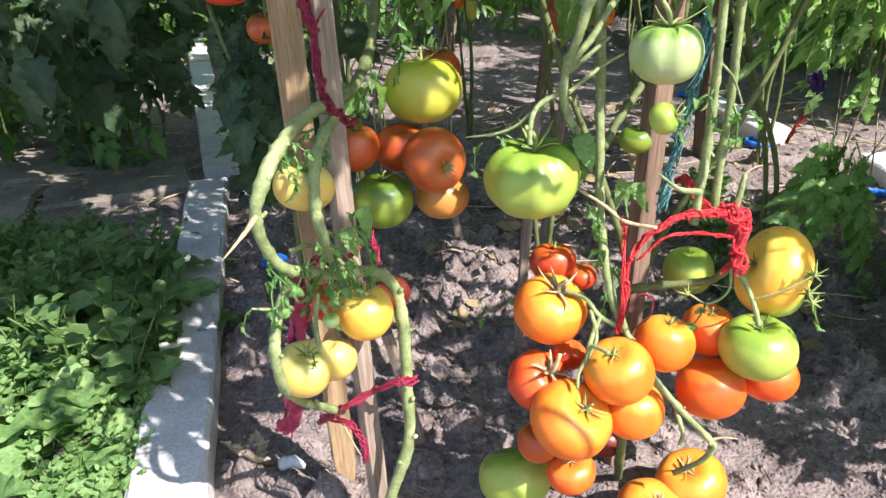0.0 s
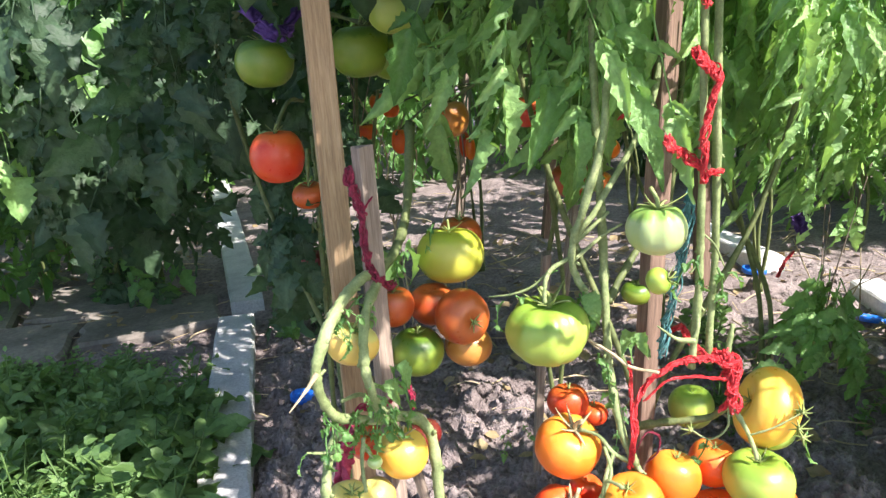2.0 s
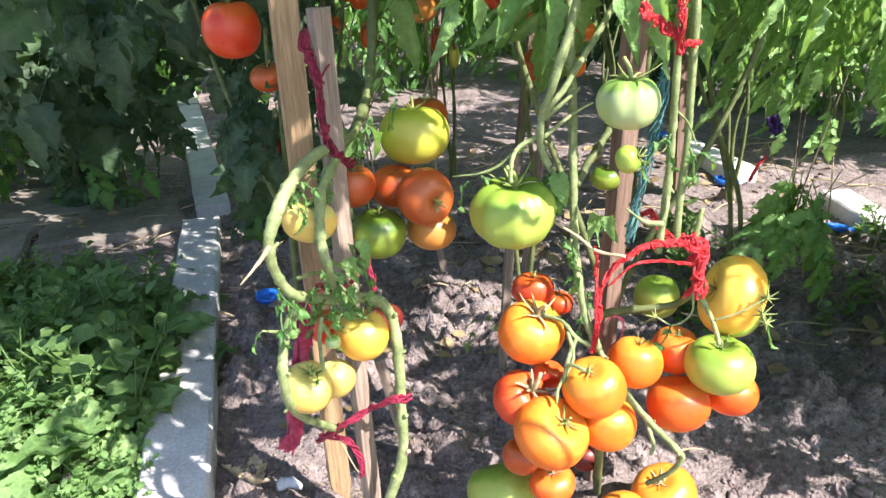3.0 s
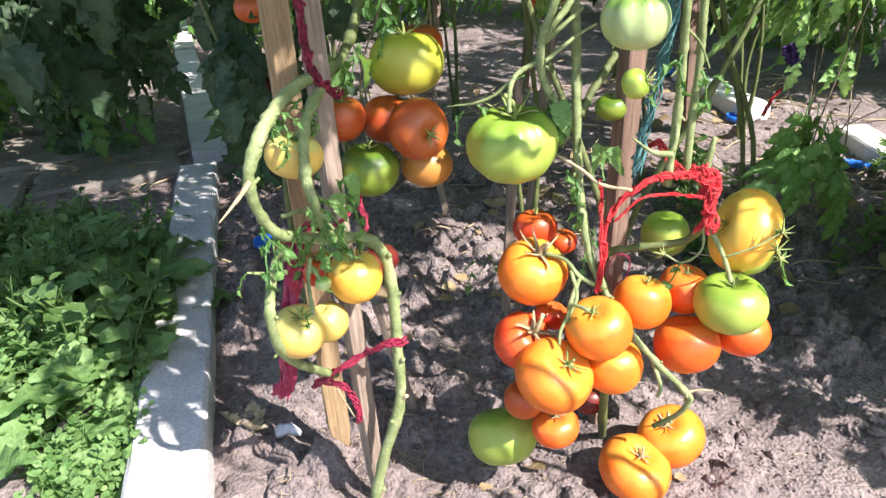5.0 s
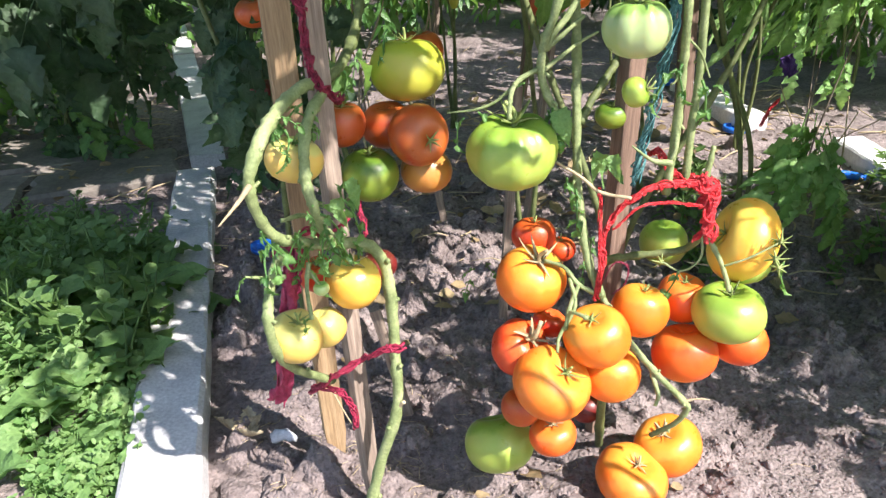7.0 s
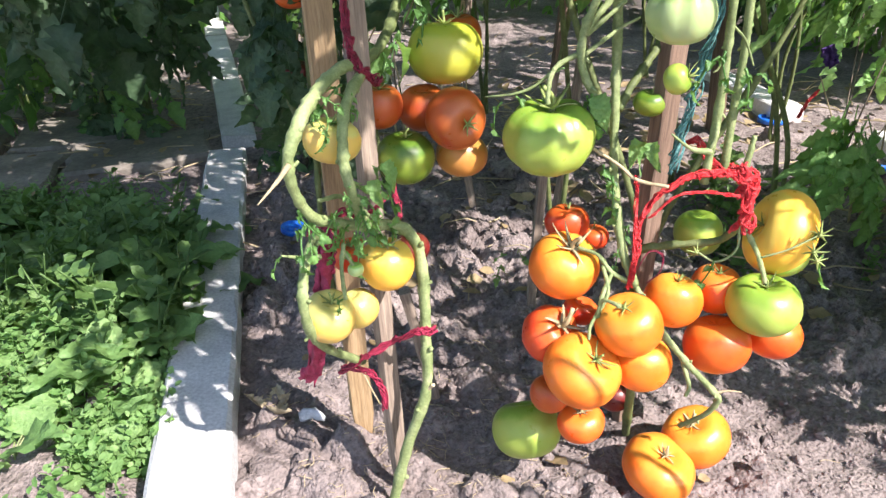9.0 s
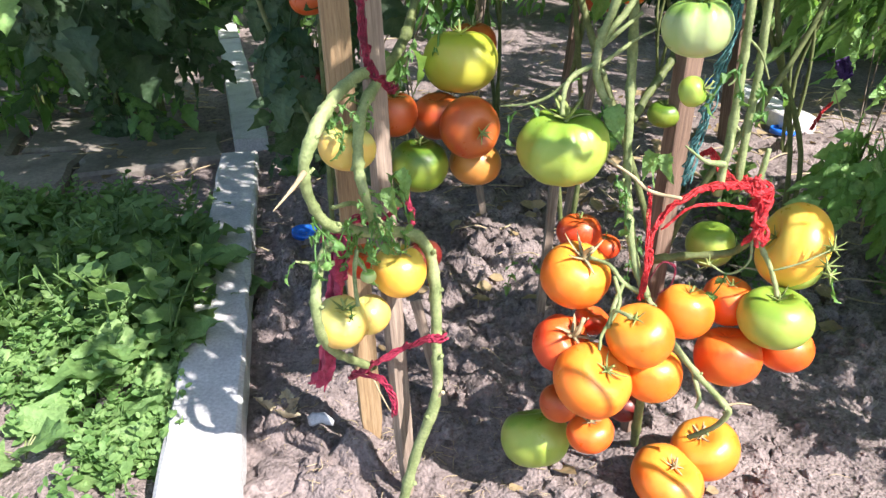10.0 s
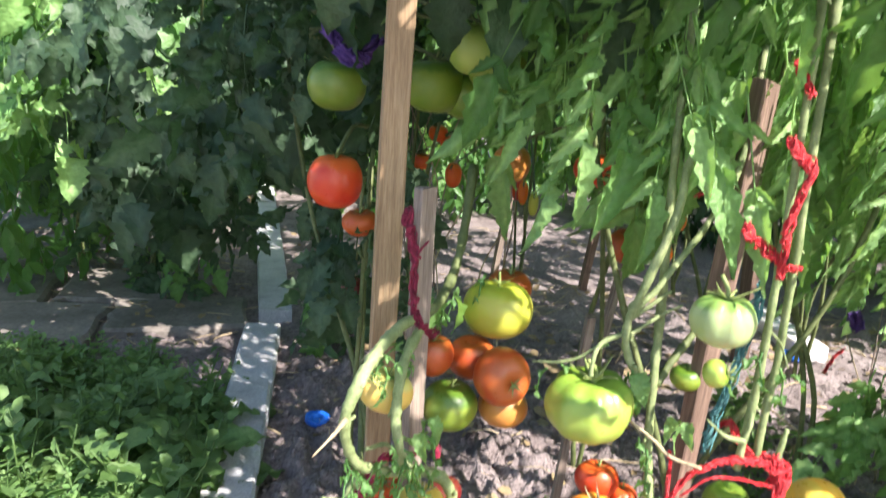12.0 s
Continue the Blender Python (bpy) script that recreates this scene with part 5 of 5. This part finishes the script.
def sprigs(plant, spots, seed, size=(0.45, 0.95)):
    rnd = random.Random(seed)
    for p in spots:
        k = rnd.uniform(*size)
        part("leaf", rnd.choice(SPRIG), plant, at=Matrix.Translation(Vector(p) - Vector(plant.location)) @ pose(0, 0, 0, rnd.uniform(-70, 10), rnd.uniform(-30, 30), rnd.uniform(0, 360)) @ Matrix.Diagonal((k, k, k, 1)))


sprigs(plant_a, [(-0.033, 0.74, 0.606), (-0.022, 0.742, 0.597), (-0.021, 0.778, 0.605), (0.003, 0.723, 0.521), (0.011, 0.722, 0.513), (-0.012, 0.737, 0.486), (0.006, 0.761, 0.475), (-0.02, 0.739, 0.471), (0.01, 0.776, 0.455), (0.021, 0.797, 0.445), (0.028, 0.768, 0.53), (0.023, 0.76, 0.514), (-0.042, 0.715, 0.488), (-0.011, 0.766, 0.448), (-0.016, 0.718, 0.387), (-0.077, 0.706, 0.443), (0.016, 0.903, 0.636), (0.008, 0.877, 0.625), (0.05, 0.936, 0.661)], 1)
sprigs(plant_a, [(-0.004, 0.724, 0.515), (0.002, 0.723, 0.507), (-0.015, 0.727, 0.492), (0.009, 0.736, 0.494), (0.012, 0.75, 0.472), (-0.026, 0.729, 0.48), (0.015, 0.765, 0.476), (-0.046, 0.697, 0.504), (-0.045, 0.711, 0.483), (-0.011, 0.75, 0.464), (-0.025, 0.745, 0.61), (-0.025, 0.72, 0.601), (-0.023, 0.78, 0.619), (-0.005, 0.752, 0.591), (-0.014, 0.782, 0.613), (-0.004, 0.783, 0.604), (0.002, 0.765, 0.438), (-0.028, 0.745, 0.443), (-0.02, 0.751, 0.448), (0.011, 0.781, 0.442)], 3, (0.4, 0.85))
sprigs(plant_b, [(0.249, 0.895, 0.576), (0.243, 0.894, 0.573), (0.162, 0.882, 0.575), (0.146, 0.879, 0.569), (0.319, 0.913, 0.51), (0.326, 0.911, 0.507), (0.291, 0.883, 0.382), (0.296, 0.895, 0.408), (0.267, 0.898, 0.488), (0.278, 0.893, 0.476), (0.387, 0.883, 0.627), (0.414, 0.904, 0.604), (0.426, 0.9, 0.598), (0.382, 0.883, 0.621), (0.411, 0.902, 0.363), (0.527, 0.902, 0.404), (0.531, 0.89, 0.383), (0.139, 1.016, 0.297), (0.132, 1.008, 0.282), (0.156, 1.022, 0.304), (0.216, 0.892, 0.606)], 2)

for p, k, turn in (((0.31, 0.9, 0.517), 0.32, 20), ((0.322, 0.899, 0.517), 0.3, 160), ((0.316, 0.892, 0.512), 0.28, 80), ((0.253, 0.894, 0.573), 0.4, 200), ((0.027, 0.768, 0.53), 0.34, 250), ((0.02, 0.76, 0.515), 0.32, 170), ((0.002, 0.897, 0.627), 0.6, 40), ((0.014, 0.912, 0.634), 0.55, 300), ((-0.007, 0.891, 0.612), 0.5, 120)):
    part("leaflet", BIG_LEAFLET, plant_b if p[0] > 0.15 else plant_a, at=Matrix.Translation(Vector(p) - Vector((plant_b if p[0] > 0.15 else plant_a).location)) @ pose(0, 0, 0, -50, 15, turn) @ Matrix.Diagonal((k, k, k, 1)))

# withered flower stars on thin stalks
for p, turn in (((0.528, 0.901, 0.405), 60), ((0.523, 0.894, 0.385), 100), ((0.39, 0.909, 0.369), -70), ((0.525, 0.884, 0.378), 140)):
    add_calyx(plant_b, 0.017, CALYX, turn + 200, Matrix.Translation(Vector(p) - Vector(plant_b.location)) @ pose(0, 0, 0, -60, turn, 0), "dried flower star on a thin stalk", 7)
strip("netting_tie", [(0.786, 1.864, 0.323), (0.769, 1.863, 0.302), (0.76, 1.859, 0.279), (0.752, 1.856, 0.262)], 0.018, RED_NET, "shred of red netting caught on a far plant", 22)

# ---- slab path beyond the kerb ----


def slab(x, y, w, d, turn, seed):
    rnd = random.Random(seed)
    h, c = 0.035, 0.012
    verts, faces = [], []
    outline = []
    for i in range(20):
        t = i / 5
        k, f = int(t) % 4, t - int(t)
        corners = ((-w, -d), (w, -d), (w, d), (-w, d))
        a, b = corners[k], corners[(k + 1) % 4]
        outline.append(((a[0] + (b[0] - a[0]) * f) / 2 + rnd.uniform(-0.012, 0.012), (a[1] + (b[1] - a[1]) * f) / 2 + rnd.uniform(-0.012, 0.012)))
    for inset, z in ((1.0, -0.05), (1.0, h - c), (1 - c * 4 / (w + d), h)):
        verts += [(p[0] * inset, p[1] * inset, z + rnd.uniform(-0.001, 0.001)) for p in outline]
    for r in range(2):
        for i in range(20):
            faces.append((r * 20 + i, r * 20 + (i + 1) % 20, r * 20 + 20 + (i + 1) % 20, r * 20 + 20 + i))
    faces.append(tuple(range(40, 60)))
    ob = new("paving_slab", mesh_of("paving_slab", verts, faces, SLAB, smooth=False))
    ob.matrix_basis = pose(x, y, -0.008, rnd.uniform(-1, 1), rnd.uniform(-1, 1), turn)
    return tagged(ob, "worn grey concrete paving slab strewn with litter", "paving slab", "slabs of the path")


for i, (x, y, w, d) in enumerate(((-1.52, 2.36, 0.5, 0.36), (-1.98, 2.12, 0.46, 0.4), (-1.72, 2.86, 0.5, 0.42), (-2.25, 2.62, 0.48, 0.42), (-1.95, 3.36, 0.5, 0.45), (-2.5, 3.1, 0.5, 0.45), (-1.58, 1.9, 0.42, 0.36), (-2.2, 3.9, 0.5, 0.5), (-1.2, 2.16, 0.46, 0.32))):
    slab(x, y, w, d, 24 + 3 * (i % 3), i)

# ---- scattered small things, uncounted ----


def scatter(name, templates, places, mat, label, category, smooth=True):
    """Joins many turned and scaled copies of the templates into one mesh."""
    rnd = np.random.RandomState(len(places))
    vs, fs, k = [], [], 0
    for i, m in enumerate(places):
        v, f = templates[rnd.randint(len(templates))]
        a = np.array(m)
        w = v @ a[:3, :3].T + a[:3, 3]
        vs.append(w)
        fs += [tuple(j + k for j in g) for g in f]
        k += len(v)
    me = bpy.data.meshes.new(name)
    me.from_pydata(np.concatenate(vs).tolist(), [], fs)
    me.materials.append(mat)
    if smooth:
        me.shade_smooth()
    return tagged(new(name, me), label, category, kind="stuff")


def clod_template(seed, fine=2):
    bm = bmesh.new()
    bmesh.ops.create_icosphere(bm, subdivisions=fine, radius=1.0)
    rnd = random.Random(seed)
    off = Vector((rnd.uniform(0, 50), 0, 0))
    for v in bm.verts:
        v.co *= 1 + 0.6 * noise.noise(v.co * 1.3 + off) + 0.35 * noise.noise(v.co * 3.5 + off)
        v.co.z *= 0.7
    bm.verts.index_update()
    out = np.array([v.co[:] for v in bm.verts]), [tuple(v.index for v in f.verts) for f in bm.faces]
    bm.free()
    return out


def on_kerb(x, y):
    """Distance to the right of the kerb's bed-side edge."""
    return (x + 0.105) * 0.922 + (y - 0.45) * 0.386


rnd = random.Random(5)
spots, crumbs = [], []
while len(spots) < 2600:
    x, y = rnd.uniform(-0.9, 1.3), rnd.betavariate(1.2, 2.0) * 2.6 + 0.45
    if on_kerb(x, y) < 0.012:
        continue
    if noise.noise(Vector((x * 4, y * 4, 3))) < -0.12 and rnd.random() < 0.8:
        continue
    r = 0.003 + 0.011 * rnd.random() ** 4
    spots.append(pose(x, y, soil_at(x, y) + r * 0.25, rnd.uniform(0, 360), rnd.uniform(0, 360), rnd.uniform(0, 360)) @ Matrix.Diagonal((r, r * rnd.uniform(0.7, 1.2), r, 1)))
while len(crumbs) < 10000:
    x, y = rnd.uniform(-0.7, 1.2), rnd.betavariate(1.2, 2.4) * 1.9 + 0.5
    if on_kerb(x, y) < 0.008:
        continue
    r = 0.0014 + 0.003 * rnd.random() ** 2
    crumbs.append(pose(x, y, soil_at(x, y) + r * 0.3, rnd.uniform(0, 360), rnd.uniform(0, 360), rnd.uniform(0, 360)) @ Matrix.Diagonal((r, r * rnd.uniform(0.7, 1.3), r, 1)))
for x, y, r in ((-0.209, 0.832, 0.035), (-0.23, 0.793, 0.028), (0.28, 0.874, 0.022), (0.235, 0.856, 0.018), (-0.021, 1.874, 0.04), (-0.153, 1.903, 0.045), (0.031, 2.138, 0.05)):
    spots.append(pose(x, y, soil_at(x, y), 5, 8, r * 9000) @ Matrix.Diagonal((r * 1.4, r, r * 0.8, 1)))
scatter("soil_clods", [clod_template(i) for i in range(7)], spots, CLOD, "loose clods of dry soil lying on the bed", "soil", smooth=False)
scatter("soil_crumbs", [clod_template(40 + i, 1) for i in range(7)], crumbs, CLOD, "fine loose crumbs of dry soil", "soil", smooth=False)


def blade(length, wide, seed):
    v, f = leaflet(length, wide, seed, 0.06, 0.2, 0.25)
    return np.array(v), f


def small_leaf():
    """A four-faced oval leaf, one long."""
    return np.array([(0, 0, 0), (-0.38, 0.35, 0.06), (0, 0.4, -0.03), (0.38, 0.35, 0.06), (-0.3, 0.75, 0.03), (0, 0.78, -0.05), (0.3, 0.75, 0.03), (0, 1, -0.1)]), [(0, 2, 1), (0, 3, 2), (1, 2, 5, 4), (2, 3, 6, 5), (4, 5, 7), (5, 6, 7)]


def sprig_template(seed, wide=1.0, leaves=8):
    rnd = random.Random(seed)
    pieces = [tube([(0, 0, 0), (0.004, 0.002, 0.03), (rnd.uniform(-0.015, 0.015), rnd.uniform(-0.015, 0.015), 0.06)], 0.0012, 0.0008, 4, 2)]
    lv, lf = small_leaf()
    for i in range(leaves):
        z = 0.012 + 0.048 * i / (leaves - 1)
        k = 0.018 * (1.15 - 0.5 * i / (leaves - 1)) * rnd.uniform(0.8, 1.3)
        m = Matrix.Translation((0.004, 0, z)) @ pose(0, 0, 0, rnd.uniform(-5, 45), rnd.uniform(-20, 20), i * 137.5 + rnd.uniform(-20, 20)) @ Matrix.Diagonal((k * wide, k, k, 1))
        pieces.append(([m @ Vector(v) for v in lv], lf))
    v, f = joined(*pieces)
    return np.array([tuple(p) for p in v]), f


SPRIGS = [sprig_template(i) for i in range(6)]
TALL_SPRIGS = [sprig_template(20 + i, 0.5, 14) for i in range(6)]
rnd = random.Random(9)
carpet, tall = [], []
while len(carpet) < 2100:
    x, y = rnd.uniform(-1.5, -0.2), rnd.uniform(0.55, 1.8)
    d = on_kerb(x, y) + 0.118
    if d > 0.02 or d < -0.75:
        continue
    bare = noise.noise(Vector((x * 5, y * 5, 11))) + (0.35 if (y < 0.86 and x < -0.5) else 0)
    if bare > 0.12 and rnd.random() < 0.9:
        continue
    k = rnd.uniform(0.55, 1.25)
    carpet.append(pose(x, y, soil_at(x, y) - 0.004, rnd.uniform(-25, 25), rnd.uniform(-25, 25), rnd.uniform(0, 360)) @ Matrix.Diagonal((k, k, k * rnd.uniform(0.6, 1.3), 1)))
scatter("chickweed", SPRIGS, carpet, WEED, "carpet of small bright green chickweed on soil", "weeds")
while len(tall) < 170:
    x, y = rnd.uniform(-1.4, -0.4), rnd.uniform(1.0, 1.55)
    d = on_kerb(x, y) + 0.118
    if d > 0.02 or d < -1.0:
        continue
    k = rnd.uniform(1.2, 2.6)
    tall.append(pose(x, y, soil_at(x, y) - 0.004, rnd.uniform(-20, 20), rnd.uniform(-20, 20), rnd.uniform(0, 360)) @ Matrix.Diagonal((k, k, k * 1.3, 1)))
scatter("shade_weeds", TALL_SPRIGS + SPRIGS, tall, WEED_SHADED, "taller weeds growing in shade, leaf colour darkened for it", "weeds")

BROAD = {m: [mesh_of("leaf", *leaflet(0.1, 0.075, 500 + i, 0.1, 0.3, 0.22), m) for i in range(4)] for m in (WEED, WEED_SHADED)}


def rosette(x, y, count, size, mat, seed, label):
    """A broad-leaved weed: leaves on short stalks from one root."""
    rnd = random.Random(seed)
    w = tagged(empty("broadleaf_weed", (x, y, soil_at(x, y))), label, "weed", "broad-leaved weeds")
    for i in range(count):
        a, lift, k = i * 137.5 + rnd.uniform(-25, 25), rnd.uniform(10, 60), size * rnd.uniform(0.7, 1.2)
        m = pose(0, 0, 0, 0, 0, a) @ pose(0, 0, 0, lift)
        reach = 0.045 * k
        v, f = tube([m @ Vector((0, 0, -0.005)), m @ Vector((0, reach * 0.5, 0.002)), m @ Vector((0, reach, 0))], 0.0022 * k, 0.0016 * k, 5, 3)
        part("leaf_stalk", mesh_of("leaf_stalk", v, f, STEM), w)
        part("leaf", rnd.choice(BROAD[mat]), w, at=m @ Matrix.Translation((0, reach, 0)) @ pose(0, 0, 0, -rnd.uniform(5, 45), rnd.uniform(-25, 25)) @ Matrix.Diagonal((k, k, k, 1)))
    return w


for i, (p, n, s, m) in enumerate((((-0.634, 1.139, 0), 8, 1.1, WEED), ((-0.537, 1.213, 0), 7, 1.2, WEED_SHADED), ((-1.037, 1.408, 0), 8, 1.3, WEED), ((-0.909, 1.421, 0), 8, 1.3, WEED_SHADED), ((-0.831, 1.095, 0), 7, 1.1, WEED), ((-0.73, 0.946, 0), 6, 0.9, WEED), ((-0.475, 0.947, 0), 7, 0.8, WEED), ((-0.751, 1.356, 0), 8, 1.2, WEED_SHADED), ((-0.714, 1.471, 0), 7, 1.2, WEED_SHADED), ((-1.096, 1.627, 0), 7, 1.4, WEED_SHADED), ((-0.467, 0.862, 0), 6, 0.7, WEED), ((-0.468, 0.785, 0), 6, 0.6, WEED), ((-1.256, 1.612, 0), 7, 1.5, WEED_SHADED), ((-0.735, 1.661, 0), 6, 1.0, WEED_SHADED), ((-0.626, 0.928, 0), 6, 0.9, WEED), ((-0.586, 1.122, 0), 8, 1.25, WEED), ((-0.609, 1.292, 0), 8, 1.3, WEED_SHADED), ((-0.437, 0.917, 0), 6, 0.8, WEED), ((-0.719, 1.214, 0), 8, 1.4, WEED), ((-0.749, 1.105, 0), 8, 1.3, WEED), ((-0.535, 1.074, 0), 7, 1.1, WEED), ((-0.911, 1.238, 0), 8, 1.5, WEED_SHADED), ((-0.645, 1.292, 0), 7, 1.3, WEED), ((-0.611, 0.778, 0), 6, 0.8, WEED), ((-0.552, 0.985, 0), 7, 1.0, WEED), ((-0.984, 1.279, 0), 7, 1.2, WEED), ((-0.631, 1.369, 0), 6, 1.0, WEED))):
    rosette(p[0], p[1], n, s, m, 40 + i, "sunlit broad-leaved green weed beside the kerb" if m == WEED else "broad-leaved weed in shade, leaf colour darkened for it")

# dry stalks, straw and fallen leaves
rnd = random.Random(15)
straws = []
for i in range(5):
    v, f = tube([(0, 0, 0), (0.3, 0.06 * (i - 2), 0.05), (0.7, 0.03 * i, 0.02), (1, 0.1, 0)], 0.022, 0.014, 5, 3)
    straws.append((np.array([tuple(p) for p in v]), f))
litter, fallen = [], []
while len(litter) < 800:
    x, y = rnd.uniform(-2.2, 1.4), rnd.choice((rnd.uniform(0.6, 4.2), rnd.uniform(1.5, 3.2)))
    if -0.14 < on_kerb(x, y) < 0.01:
        continue
    k = rnd.uniform(0.015, 0.06) if y < 1.4 else rnd.uniform(0.03, 0.15)
    litter.append(pose(x, y, soil_at(x, y) + 0.006, rnd.uniform(-8, 8), rnd.uniform(-12, 12), rnd.uniform(0, 360)) @ Matrix.Diagonal((k, k, k, 1)))
scatter("straw_litter", straws, litter, STRAW, "bits of dry straw and stalk on the soil", "litter")
while len(fallen) < 300:
    x, y = rnd.uniform(-2.4, 1.2), rnd.uniform(0.8, 4.2)
    if on_kerb(x, y) > -0.13 and rnd.random() < 0.8:
        continue
    k = rnd.uniform(0.015, 0.045)
    fallen.append(pose(x, y, soil_at(x, y) + (0.035 if on_kerb(x, y) < -0.13 and y > 1.7 else 0.008), rnd.uniform(-25, 25), rnd.uniform(-25, 25), rnd.uniform(0, 360)) @ Matrix.Diagonal((k, k, k, 1)))
scatter("fallen_leaves", [small_leaf()], fallen, DRY_LEAF, "dry brown fallen leaves on path and soil", "litter")


# the curled dry leaf and the chips of mulch beside the stakes
shrivelled = tagged(empty("dry_leaf", (-0.253, 0.947, 0)), "curled straw-coloured dead leaf on the soil", "leaf")
for i, (x, y, k, turn) in enumerate(((0, 0, 0.55, -130), (0.012, 0.01, 0.5, 20), (-0.012, 0.004, 0.42, 75), (0.0, 0.014, 0.35, -40))):
    part("leaflet", mesh_of("leaflet", *leaflet(0.1, 0.05, 720 + i, 0.3, -0.3, 0.9), STRAW), shrivelled, at=pose(x, y, 0.012, 8, 20 * (i - 1), turn) @ Matrix.Diagonal((k, k, k, 1)))
rnd = random.Random(31)
chips = []
while len(chips) < 420:
    x, y = rnd.gauss(0.02, 0.16), rnd.gauss(0.86, 0.12)
    if on_kerb(x, y) < 0.02:
        continue
    k = rnd.uniform(0.006, 0.024)
    chips.append(pose(x, y, soil_at(x, y) + 0.003, rnd.uniform(-12, 12), rnd.uniform(-20, 20), rnd.uniform(0, 360)) @ Matrix.Diagonal((k, k * 1.6, k * 1.4, 1)))
scatter("straw_chips", straws, chips, STRAW, "short chips of straw mulch round the stakes", "litter")

# low growth and dead leaves among the stems of the bed
rnd = random.Random(52)
growth, dead = [], []
while len(growth) < 60:
    x, y = rnd.uniform(0.55, 1.3), rnd.uniform(1.5, 2.15)
    if noise.noise(Vector((x * 4, y * 4, 21))) < 0.0:
        continue
    k = rnd.uniform(0.9, 2.2)
    growth.append(pose(x, y, soil_at(x, y) - 0.004, rnd.uniform(-25, 25), rnd.uniform(-25, 25), rnd.uniform(0, 360)) @ Matrix.Diagonal((k, k, k, 1)))
scatter("bed_weeds", SPRIGS + TALL_SPRIGS, growth, WEED_SHADED, "small green weeds among the stems of the bed", "weeds")
while len(dead) < 260:
    x, y = rnd.uniform(-0.5, 1.35), rnd.uniform(1.35, 3.2)
    if on_kerb(x, y) < 0.03:
        continue
    k = rnd.uniform(0.02, 0.06)
    dead.append(pose(x, y, soil_at(x, y) + 0.012, rnd.uniform(-35, 35), rnd.uniform(-35, 35), rnd.uniform(0, 360)) @ Matrix.Diagonal((k, k, k, 1)))
scatter("dead_leaves", [small_leaf()], dead, DRY_LEAF, "shrivelled brown leaves under the tomato plants", "litter")
